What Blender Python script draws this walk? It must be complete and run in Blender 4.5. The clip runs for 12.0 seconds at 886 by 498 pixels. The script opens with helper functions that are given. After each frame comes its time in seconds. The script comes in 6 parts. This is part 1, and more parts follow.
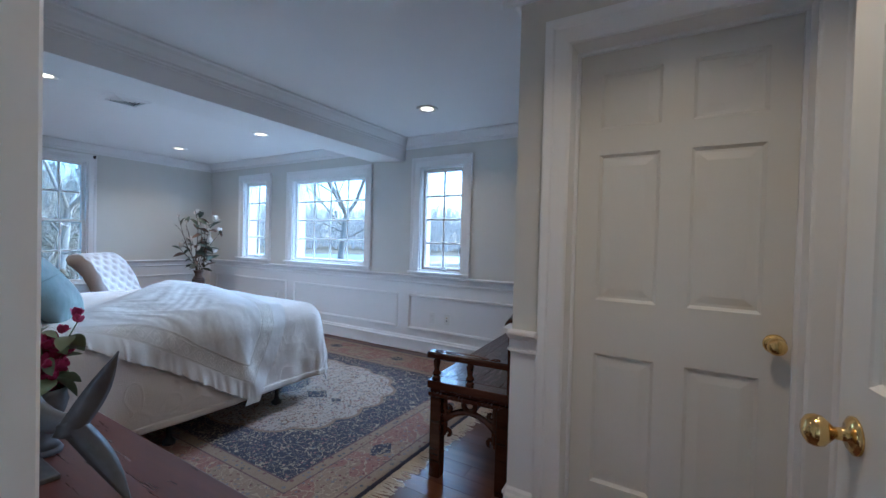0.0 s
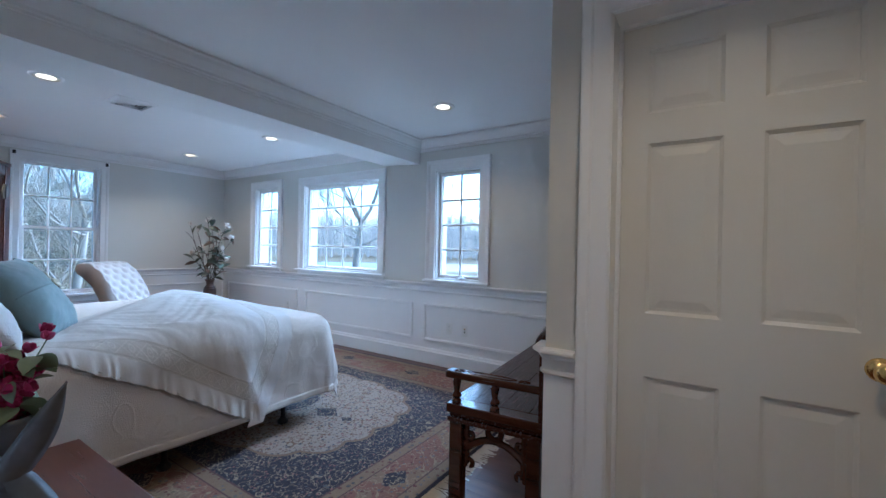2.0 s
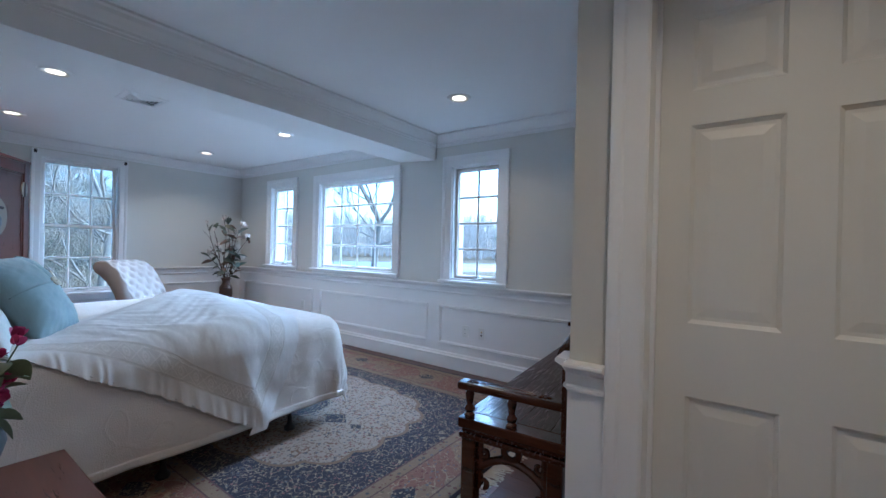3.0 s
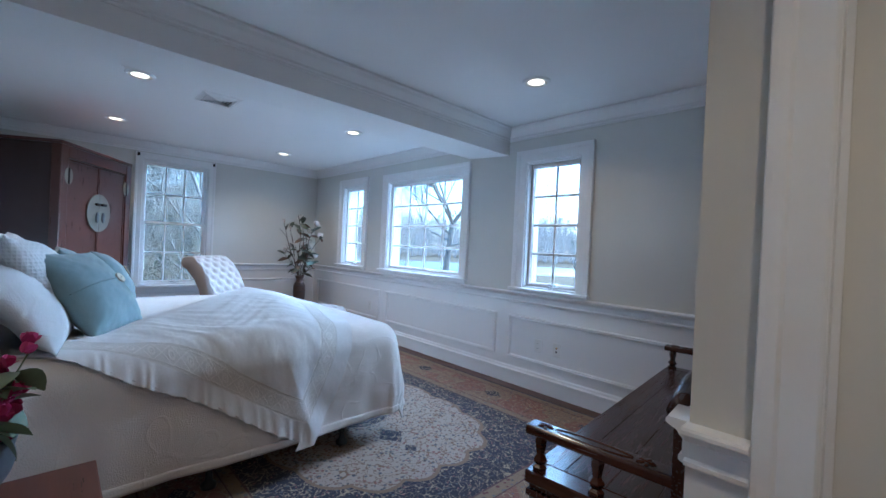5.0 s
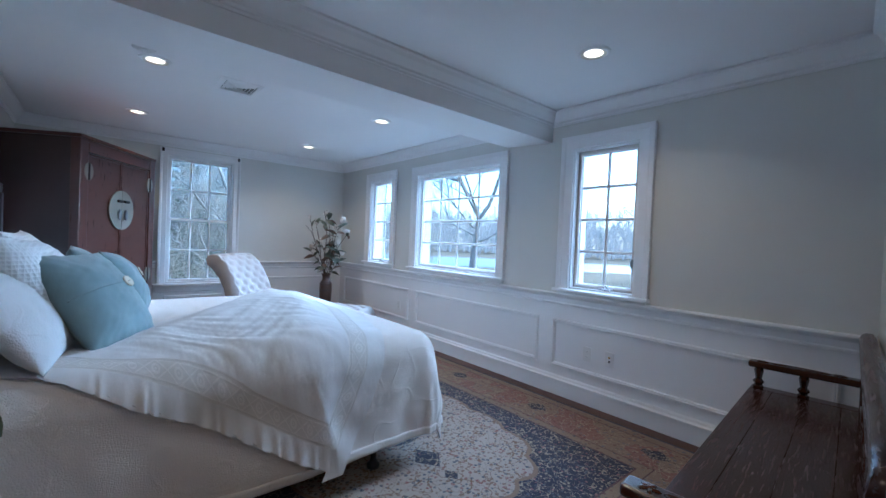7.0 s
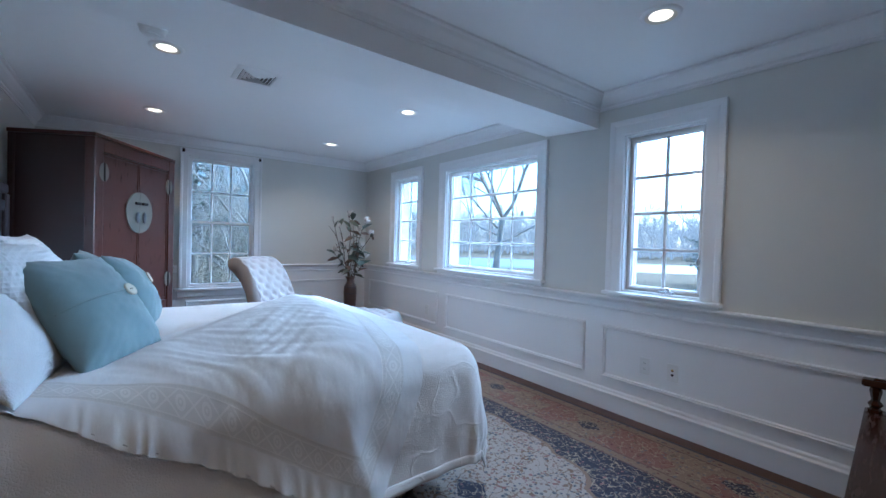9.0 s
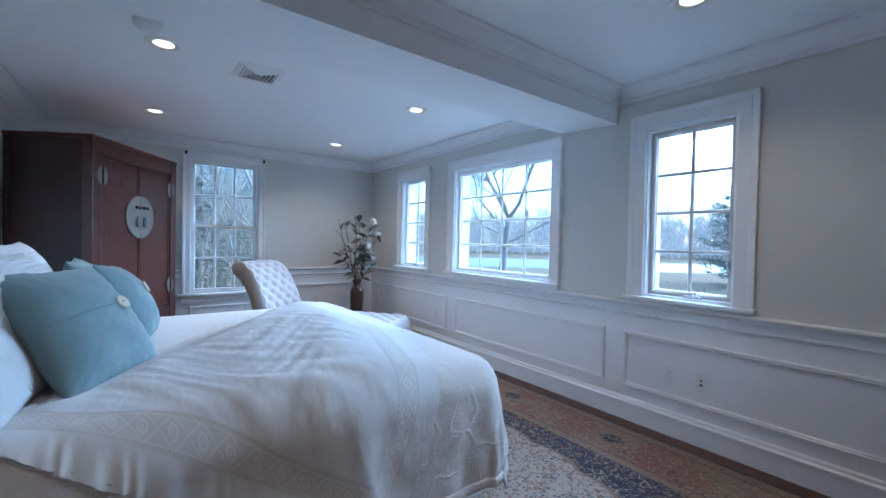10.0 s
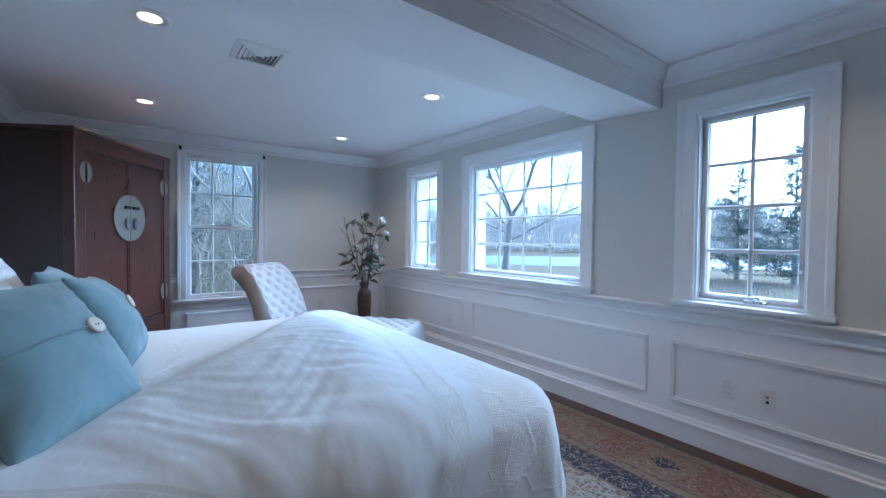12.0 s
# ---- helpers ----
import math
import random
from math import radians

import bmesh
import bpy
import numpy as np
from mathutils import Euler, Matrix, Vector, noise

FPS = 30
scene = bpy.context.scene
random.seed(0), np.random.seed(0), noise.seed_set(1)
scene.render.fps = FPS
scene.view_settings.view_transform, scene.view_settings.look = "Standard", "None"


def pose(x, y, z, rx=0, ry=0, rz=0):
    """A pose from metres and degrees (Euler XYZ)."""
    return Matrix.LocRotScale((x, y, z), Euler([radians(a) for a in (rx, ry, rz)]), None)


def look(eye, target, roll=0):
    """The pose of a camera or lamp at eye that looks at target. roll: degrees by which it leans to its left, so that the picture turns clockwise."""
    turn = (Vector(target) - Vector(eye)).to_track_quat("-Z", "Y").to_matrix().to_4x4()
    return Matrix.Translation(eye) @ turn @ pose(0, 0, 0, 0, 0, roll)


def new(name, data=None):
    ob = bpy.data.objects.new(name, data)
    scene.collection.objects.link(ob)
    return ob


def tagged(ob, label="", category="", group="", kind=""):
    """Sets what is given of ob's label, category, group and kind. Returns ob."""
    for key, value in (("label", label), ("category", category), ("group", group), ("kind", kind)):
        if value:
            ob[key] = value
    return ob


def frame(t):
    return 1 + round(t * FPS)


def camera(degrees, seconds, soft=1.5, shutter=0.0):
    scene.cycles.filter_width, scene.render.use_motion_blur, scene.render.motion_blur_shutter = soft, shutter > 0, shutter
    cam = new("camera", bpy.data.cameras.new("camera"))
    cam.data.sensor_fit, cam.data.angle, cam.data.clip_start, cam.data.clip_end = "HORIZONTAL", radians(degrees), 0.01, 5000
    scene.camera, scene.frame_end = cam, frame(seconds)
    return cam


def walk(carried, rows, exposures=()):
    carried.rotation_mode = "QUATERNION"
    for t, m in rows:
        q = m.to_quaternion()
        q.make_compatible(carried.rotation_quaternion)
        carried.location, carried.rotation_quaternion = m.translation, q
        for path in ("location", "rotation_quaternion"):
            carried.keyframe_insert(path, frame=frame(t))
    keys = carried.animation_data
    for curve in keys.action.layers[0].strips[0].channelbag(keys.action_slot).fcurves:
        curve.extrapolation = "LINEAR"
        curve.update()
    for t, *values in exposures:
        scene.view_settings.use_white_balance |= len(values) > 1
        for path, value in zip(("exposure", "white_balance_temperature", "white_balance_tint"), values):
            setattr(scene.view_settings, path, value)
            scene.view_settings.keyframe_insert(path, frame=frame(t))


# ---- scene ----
cam = camera(94.7, 12.0)
PATH = [
    (0, (0.092, 0.085, 1.241), (-0.945, 1.795, 1.206), 1.5),
    (0.5, (0.054, 0.13, 1.236), (-0.99, 1.836, 1.208), 1.4),
    (1, (0.014, 0.178, 1.237), (-1.047, 1.873, 1.223), 1.3),
    (1.5, (-0.022, 0.222, 1.232), (-1.103, 1.904, 1.231), 1.2),
    (2, (-0.051, 0.271, 1.227), (-1.149, 1.943, 1.229), 1.2),
    (2.5, (-0.083, 0.339, 1.224), (-1.207, 1.994, 1.223), 1.2),
    (3, (-0.12, 0.433, 1.224), (-1.296, 2.051, 1.222), 1.4),
    (5, (-0.297, 0.712, 1.242), (-1.743, 2.094, 1.234), 2.7),
    (5.5, (-0.38, 0.759, 1.238), (-1.855, 2.109, 1.224), 2.7),
    (6, (-0.462, 0.809, 1.246), (-1.961, 2.132, 1.22), 2.7),
    (6.5, (-0.541, 0.839, 1.248), (-2.055, 2.146, 1.217), 2.6),
    (7, (-0.606, 0.857, 1.253), (-2.13, 2.151, 1.217), 2.5),
    (9, (-0.914, 0.975, 1.236), (-2.503, 2.189, 1.201), 1.7),
    (9.5, (-0.987, 1.003, 1.247), (-2.584, 2.206, 1.211), 1.4),
    (10, (-1.062, 1.023, 1.256), (-2.665, 2.218, 1.221), 1.2),
    (10.5, (-1.153, 1.047, 1.255), (-2.762, 2.234, 1.221), 1.0),
    (11, (-1.261, 1.06, 1.261), (-2.87, 2.248, 1.224), 0.9),
    (11.5, (-1.354, 1.068, 1.269), (-2.959, 2.26, 1.227), 0.8),
    (12, (-1.418, 1.075, 1.272), (-3.017, 2.275, 1.226), 0.6),
]
walk(cam, [(t, look(eye, target, roll)) for t, eye, target, roll in PATH],
     exposures=[(0.0, 4.1, 4330, 2), (12.0, 3.95, 4250, 2)])

# ---- world, sun and lamps ----
world = bpy.data.worlds.new("world")
scene.world = world
world.use_nodes = True
wn = world.node_tree.nodes
sky = wn.new("ShaderNodeTexSky")
sky.sky_type = "NISHITA"
sky.sun_disc = False
sky.sun_elevation, sky.sun_rotation = radians(30), radians(8)
sky.air_density, sky.dust_density, sky.ozone_density = 1.0, 1.5, 1.5
wn["Background"].inputs[1].default_value = 0.062
world.node_tree.links.new(sky.outputs[0], wn["Background"].inputs[0])
sun = new("sun", bpy.data.lights.new("sun", "SUN"))
sun.data.energy, sun.data.angle, sun.data.color = 1.3, radians(70), (0.84, 0.93, 1.0)
sun.matrix_world = look((0, 0, 0), (-math.sin(radians(8)) * 0.866, -math.cos(radians(8)) * 0.866, -0.5))

# ---- materials ----


class Ex:
    """A small arithmetic wrapper round a socket of a node tree."""

    def __init__(self, tree, socket):
        self.t, self.s = tree, socket

    def op(self, kind, other=None, third=None):
        n = self.t.nodes.new("ShaderNodeMath")
        n.operation = kind
        for i, v in enumerate((self, other, third)):
            if v is None:
                continue
            if isinstance(v, Ex):
                self.t.links.new(v.s, n.inputs[i])
            else:
                n.inputs[i].default_value = v
        return Ex(self.t, n.outputs[0])

    def __add__(self, o): return self.op("ADD", o)
    def __sub__(self, o): return self.op("SUBTRACT", o)
    def __mul__(self, o): return self.op("MULTIPLY", o)
    def __truediv__(self, o): return self.op("DIVIDE", o)
    def abs(self): return self.op("ABSOLUTE")
    def sin(self): return self.op("SINE")
    def max(self, o): return self.op("MAXIMUM", o)
    def min(self, o): return self.op("MINIMUM", o)
    def gt(self, o): return self.op("GREATER_THAN", o)
    def lt(self, o): return self.op("LESS_THAN", o)
    def hyp(self, o): return (self * self + o * o).op("SQRT")
    def pp(self, d): return self.op("PINGPONG", d)


def tree_of(name):
    m = bpy.data.materials.new(name)
    m.use_nodes = True
    return m, m.node_tree, m.node_tree.nodes["Principled BSDF"]


def coords(t, scale=(1, 1, 1), turn=(0, 0, 0), source="Object"):
    c = t.nodes.new("ShaderNodeTexCoord")
    g = t.nodes.new("ShaderNodeMapping")
    g.inputs["Scale"].default_value = scale
    g.inputs["Rotation"].default_value = turn
    t.links.new(c.outputs[source], g.inputs["Vector"])
    return g.outputs[0]


def noise_tex(t, vec, scale, detail=4, rough=0.6):
    n = t.nodes.new("ShaderNodeTexNoise")
    n.inputs["Scale"].default_value, n.inputs["Detail"].default_value, n.inputs["Roughness"].default_value = scale, detail, rough
    t.links.new(vec, n.inputs["Vector"])
    return Ex(t, n.outputs["Fac"])


def voro(t, vec, scale, feature="F1", rand=1.0):
    n = t.nodes.new("ShaderNodeTexVoronoi")
    n.feature = feature
    n.inputs["Scale"].default_value = scale
    n.inputs["Randomness"].default_value = rand
    t.links.new(vec, n.inputs["Vector"])
    return n


def mix(t, fac, a, b):
    n = t.nodes.new("ShaderNodeMix")
    n.data_type = "RGBA"
    for i, v in ((0, fac), (6, a), (7, b)):
        if isinstance(v, Ex):
            t.links.new(v.s, n.inputs[i])
        elif isinstance(v, (int, float)):
            n.inputs[i].default_value = v
        elif isinstance(v, tuple):
            n.inputs[i].default_value = (*v, 1)
        else:
            t.links.new(v, n.inputs[i])
    return n.outputs[2]


def bump(t, b, height, strength=0.3, dist=0.002):
    n = t.nodes.new("ShaderNodeBump")
    n.inputs["Strength"].default_value, n.inputs["Distance"].default_value = strength, dist
    t.links.new(height.s, n.inputs["Height"])
    t.links.new(n.outputs[0], b.inputs["Normal"])


def plain(name, col, rough=0.5, metal=0.0, vary=0.08, grain=60.0, relief=0.1, large=1.3, dist=0.001):
    """Paint, metal or cloth with stains at a large and a fine scale, and a fine relief."""
    m, t, b = tree_of(name)
    v = coords(t)
    a = noise_tex(t, v, large, 3)
    f = noise_tex(t, v, grain, 3)
    dark = tuple(c * (1 - 2 * vary) for c in col)
    light = tuple(min(c * (1 + vary), 1) for c in col)
    fac = a * 0.6 + f * 0.4
    t.links.new(mix(t, fac, dark, light), b.inputs["Base Color"])
    t.links.new((f * 0.16 + (rough - 0.08)).s, b.inputs["Roughness"])
    b.inputs["Metallic"].default_value = metal
    bump(t, b, f, relief, dist)
    return m


def wood(name, dark, light, rough=0.3, axis=0, scale=1.0, random_piece=False, coat=0.0, contrast=1.5):
    """Grain drawn out along one axis, with fine pores."""
    m, t, b = tree_of(name)
    sc = [9.0 * scale] * 3
    sc[axis] = 0.7 * scale
    v = coords(t, tuple(sc))
    if random_piece:
        i = t.nodes.new("ShaderNodeObjectInfo")
        off = t.nodes.new("ShaderNodeVectorMath")
        off.operation = "ADD"
        k = Ex(t, i.outputs["Random"]) * 40
        t.links.new(v, off.inputs[0])
        t.links.new(k.s, off.inputs[1])
        v = off.outputs[0]
    a = noise_tex(t, v, 1.6, 5, 0.65)
    f = noise_tex(t, v, 9, 4)
    fac = (a - 0.5) * contrast + 0.45 + (f - 0.5) * (contrast / 3)
    col = mix(t, fac, dark, light)
    if random_piece:
        r = Ex(t, i.outputs["Random"])
        col = mix(t, r * 0.55, col, tuple(c * 0.55 for c in dark))
    t.links.new(col, b.inputs["Base Color"])
    t.links.new((f * 0.18 + (rough - 0.09)).s, b.inputs["Roughness"])
    b.inputs["Coat Weight"].default_value = coat
    b.inputs["Coat Roughness"].default_value = 0.12
    bump(t, b, f, 0.05, 0.0006)
    return m


def glow(name, col, strength):
    m, t, b = tree_of(name)
    b.inputs["Base Color"].default_value = (*col, 1)
    b.inputs["Emission Color"].default_value = (*col, 1)
    b.inputs["Emission Strength"].default_value = strength
    return m


M_WALL = plain("wall_paint", (0.69, 0.685, 0.645), 0.6, vary=0.03, grain=180, relief=0.06)
M_CEIL = plain("ceiling_paint", (0.88, 0.88, 0.88), 0.7, vary=0.03, grain=160, relief=0.06)
M_TRIM = plain("trim_paint", (0.86, 0.86, 0.86), 0.32, vary=0.025, grain=90, relief=0.05)
M_DOOR = plain("door_paint", (0.76, 0.74, 0.68), 0.36, vary=0.03, grain=90, relief=0.06)
M_HALL = plain("hall_paint", (0.68, 0.66, 0.60), 0.6, vary=0.03, grain=180, relief=0.06)
M_PLANK = wood("floor_wood", (0.075, 0.026, 0.012), (0.22, 0.09, 0.042), 0.36, 0, random_piece=True)
M_SUB = plain("floor_seam", (0.02, 0.012, 0.008), 0.7)
M_SCREEN = plain("sash_metal", (0.58, 0.54, 0.51), 0.4, vary=0.05)
M_STEEL = plain("steel", (0.6, 0.6, 0.6), 0.28, 0.9, vary=0.06)
M_BRASS = plain("brass", (0.78, 0.55, 0.20), 0.16, 1.0, vary=0.06, relief=0.03)
M_BLACK = plain("black_metal", (0.015, 0.015, 0.016), 0.5, 0.3, vary=0.1)
M_PLATE = plain("white_plastic", (0.8, 0.8, 0.78), 0.3, vary=0.02)
M_SLOT = plain("dark_slot", (0.03, 0.03, 0.03), 0.6)
M_LENS = glow("lamp_lens", (1.0, 0.70, 0.38), 0.22)
M_CAN = plain("lamp_can", (0.8, 0.74, 0.62), 0.35, vary=0.02)

# Tinted darker than clear glass, to dim the bright outdoors seen through it
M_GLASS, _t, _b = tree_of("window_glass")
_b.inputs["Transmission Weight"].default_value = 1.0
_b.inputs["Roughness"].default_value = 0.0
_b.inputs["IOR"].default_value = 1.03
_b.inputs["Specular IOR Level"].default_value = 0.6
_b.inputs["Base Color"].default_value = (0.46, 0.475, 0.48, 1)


# ---- mesh helpers ----
def part(name, bm, material, parent=None, label="", smooth=False, recalc=True):
    """Links a bmesh as one mesh object, under a thing or a part where one is given."""
    if recalc:
        bmesh.ops.recalc_face_normals(bm, faces=bm.faces)
    me = bpy.data.meshes.new(name)
    bm.to_mesh(me)
    bm.free()
    if smooth:
        me.polygons.foreach_set("use_smooth", [True] * len(me.polygons))
    me.materials.append(material)
    ob = new(name, me)
    if parent is not None:
        ob.parent = parent
    if label:
        ob["label"] = label
    return ob


def holder(name, m, label, category, group="", kind=""):
    ob = new(name)
    ob.matrix_world = m
    return tagged(ob, label, category, group, kind)


def box(bm, x0, x1, y0, y1, z0, z1, bevel=0.0, seg=1, m=None):
    r = bmesh.ops.create_cube(bm, size=1)
    vs = r["verts"]
    for v in vs:
        v.co = Vector((x0 + (v.co.x + 0.5) * (x1 - x0), y0 + (v.co.y + 0.5) * (y1 - y0), z0 + (v.co.z + 0.5) * (z1 - z0)))
    if bevel:
        es = list({e for v in vs for e in v.link_edges})
        out = bmesh.ops.bevel(bm, geom=es, offset=bevel, segments=seg, affect="EDGES", profile=0.5)
        vs = list({v for f in out["faces"] for v in f.verts} | {v for v in vs if v.is_valid})
    if m is not None:
        for v in vs:
            v.co = m @ v.co
    return vs


def nb():
    return bmesh.new()


def loft(bm, rings, closed=True, caps=True):
    """Skins rings of points that have the same count."""
    vs = [[bm.verts.new(p) for p in r] for r in rings]
    n = len(rings[0])
    for a, b in zip(vs, vs[1:]):
        for i in range(n if closed else n - 1):
            j = (i + 1) % n
            try:
                bm.faces.new((a[i], a[j], b[j], b[i]))
            except ValueError:
                pass
    if caps and closed and n > 2:
        bm.faces.new(vs[0][::-1])
        bm.faces.new(vs[-1])
    return vs


def lathe(bm, prof, n=20, m=None):
    """Turns (radius, height) points round z."""
    m = m or Matrix()
    rings = [[m @ Vector((r * math.cos(6.28319 * i / n), r * math.sin(6.28319 * i / n), z)) for i in range(n)] for r, z in prof]
    loft(bm, rings)


def sweep(bm, prof, p0, p1, out, up=Vector((0, 0, 1))):
    """A straight moulding: profile points (out, up) carried from p0 to p1."""
    p0, p1, out = Vector(p0), Vector(p1), Vector(out)
    loft(bm, [[p + out * a + up * b for a, b in prof] for p in (p0, p1)])


def surround(bm, at, a0, a1, b0, b1, prof, legs=False):
    """A mitred frame round an opening. at(a, b, h) gives the place; profile points (d outwards, h proud). legs: open below."""
    rings = []
    for d, h in prof:
        if legs:
            pts = [(a0 - d, b0), (a0 - d, b1 + d), (a1 + d, b1 + d), (a1 + d, b0)]
        else:
            pts = [(a0 - d, b0 - d), (a0 - d, b1 + d), (a1 + d, b1 + d), (a1 + d, b0 - d)]
        rings.append([bm.verts.new(at(a, b, h)) for a, b in pts])
    n = 3 if legs else 4
    k = len(rings)
    for r in range(k):
        a, b = rings[r], rings[(r + 1) % k]
        for i in range(n):
            j = (i + 1) % 4
            bm.faces.new((a[i], a[j], b[j], b[i]))
    if legs:
        bm.faces.new([r[0] for r in rings])
        bm.faces.new([r[3] for r in rings])


def wall_boxes(bm, a0, a1, z0, z1, holes, put):
    """A wall with rectangular openings through it; put(bm, a0, a1, z0, z1) adds one block."""
    xs = sorted({a0, a1, *[h[0] for h in holes], *[h[1] for h in holes]})
    for p, q in zip(xs, xs[1:]):
        z = z0
        for h in sorted((h for h in holes if h[0] <= p + 1e-6 and h[1] >= q - 1e-6), key=lambda h: h[2]):
            put(bm, p, q, z, h[2])
            z = h[3]
        put(bm, p, q, z, z1)


CEIL = 2.40
NORTH, WEST, SOUTH = 3.87, -6.70, 0.185
DOORY = 1.79      # face of the closet wall
EAST0, EAST1 = -0.572, -0.738   # the wall behind the bench at its near and far end
VEST = 0.62       # east wall of the entry
HALLY = -1.7

# ---- structure ----
WIN_N = [(-5.80, -5.255, 0.93, 2.065), (-4.67, -3.33, 0.93, 2.045), (-2.515, -1.975, 0.91, 2.06)]
WIN_W = (1.51, 2.25, 0.585, 2.18)
RAIL = 0.865

bm = nb()
wall_boxes(bm, WEST - 0.25, 1.0, -0.9, CEIL + 0.2, WIN_N, lambda b, p, q, z, w: box(b, p, q, NORTH, NORTH + 0.22, z, w))
tagged(part("wall_north", bm, M_WALL), "pale greige painted wall with three white-cased windows", "wall", kind="structure")
bm = nb()
wall_boxes(bm, -0.3, NORTH, -0.9, CEIL + 0.2, [WIN_W], lambda b, p, q, z, w: box(b, WEST - 0.22, WEST, p, q, z, w))
tagged(part("wall_west", bm, M_WALL), "pale greige painted wall with one sash window", "wall", kind="structure")
DOOR_S = (-0.36, 0.47, 0.0, 2.06)
bm = nb()
wall_boxes(bm, WEST, VEST + 0.12, 0.0, CEIL + 0.1, [DOOR_S], lambda b, p, q, z, w: box(b, p, q, SOUTH - 0.13, SOUTH, z, w))
tagged(part("wall_south", bm, M_WALL), "pale greige painted wall with the entry opening", "wall", kind="structure")
bm = nb()
loft(bm, [[(EAST0, DOORY + 0.12, z), (EAST1, NORTH, z), (EAST1 + 0.14, NORTH, z), (EAST0 + 0.14, DOORY + 0.12, z)] for z in (0, CEIL + 0.1)])
tagged(part("wall_east", bm, M_WALL), "pale greige painted wall behind the bench", "wall", kind="structure")
DOOR_C = (-0.35, 0.415, 0.0, 2.065)
bm = nb()
wall_boxes(bm, EAST0, VEST + 0.12, 0.0, CEIL + 0.1, [DOOR_C], lambda b, p, q, z, w: box(b, p, q, DOORY, DOORY + 0.12, z, w))
tagged(part("wall_closet", bm, M_HALL), "warm cream painted wall round the closet door", "wall", kind="structure")
bm = nb()
box(bm, VEST, VEST + 0.12, SOUTH, DOORY, 0, CEIL + 0.1)
box(bm, -1.1, -1.0, HALLY, SOUTH - 0.13, 0, CEIL + 0.1)
box(bm, 1.0, 1.1, HALLY, SOUTH - 0.13, 0, CEIL + 0.1)
box(bm, -1.1, 1.1, HALLY - 0.1, HALLY, 0, CEIL + 0.1)
tagged(part("wall_hall", bm, M_HALL), "plain cream painted hall walls", "wall", kind="structure")
bm = nb()
box(bm, WEST - 0.1, 1.1, HALLY - 0.1, NORTH + 0.1, CEIL, CEIL + 0.2)
tagged(part("ceiling", bm, M_CEIL), "smooth white painted ceiling", "ceiling", kind="structure")
bm = nb()
loft(bm, [[(-3.25, y, 2.187), (-2.74, y, 2.155), (-2.74, y, CEIL), (-3.25, y, CEIL)] for y in (SOUTH, NORTH)])
tagged(part("ceiling_beam", bm, M_CEIL), "boxed beam painted white crossing the ceiling", "beam", kind="structure")

# crown moulding
CROWN = [(0, 0), (0.085, 0), (0.085, -0.014), (0.070, -0.020), (0.058, -0.040), (0.032, -0.070), (0.018, -0.082), (0.018, -0.098), (0.010, -0.104), (0.010, -0.118), (0, -0.118)]
crown_runs = [((-3.25, NORTH), (WEST, NORTH), (0, -1, 0)), ((EAST1 + 0.02, NORTH), (-2.74, NORTH), (0, -1, 0)), ((WEST, NORTH), (WEST, SOUTH), (1, 0, 0)),
              ((WEST, SOUTH), (-3.25, SOUTH), (0, 1, 0)), ((-2.74, SOUTH), (DOOR_S[0] - 0.3, SOUTH), (0, 1, 0)), ((-2.74, SOUTH), (-2.74, NORTH), (1, 0, 0)),
              ((EAST0, DOORY), (EAST1, NORTH), (-0.9976, -0.07, 0)), ((EAST0 - 0.085, DOORY), (VEST, DOORY), (0, -1, 0))]
for p0, p1, o in crown_runs:
    bm = nb()
    sweep(bm, CROWN, (*p0, CEIL - 0.001), (*p1, CEIL - 0.001), o)
    tagged(part("crown_trim", bm, M_TRIM), "white stepped crown moulding", "trim", kind="structure")

# wainscot sheet, chair rail, baseboard and panel mouldings
RAILP = [(0, 0), (0.046, 0), (0.050, -0.006), (0.050, -0.014), (0.040, -0.020), (0.026, -0.026), (0.020, -0.036), (0.013, -0.042), (0.013, -0.078), (0.020, -0.084), (0.020, -0.094), (0.008, -0.100), (0, -0.100)]
BASEP = [(0, 0), (0.020, 0), (0.020, 0.118), (0.028, 0.122), (0.028, 0.132), (0.017, 0.142), (0.014, 0.156), (0.006, 0.166), (0, 0.166)]
PMOLD = [(0.0, 0.0), (0.0, 0.010), (0.006, 0.016), (0.012, 0.012), (0.018, 0.018), (0.026, 0.014), (0.028, 0.0)]


def wainscot(p0, p1, out, rail=True, name="wall"):
    p0, p1, out = Vector((*p0, 0)), Vector((*p1, 0)), Vector(out)
    bm = nb()
    sweep(bm, [(0, 0), (0.004, 0), (0.004, RAIL - 0.05), (0, RAIL - 0.05)], p0, p1, out)
    tagged(part("wainscot_trim", bm, M_TRIM), "white painted wainscot below the chair rail", "wainscot", kind="structure")
    bm = nb()
    sweep(bm, BASEP, p0, p1, out)
    tagged(part("baseboard", bm, M_TRIM), "tall white baseboard with a moulded cap", "baseboard", kind="structure")
    if rail:
        bm = nb()
        sweep(bm, RAILP, p0 + Vector((0, 0, RAIL)), p1 + Vector((0, 0, RAIL)), out)
        tagged(part("chair_rail_trim", bm, M_TRIM), "white moulded chair rail", "trim", kind="structure")


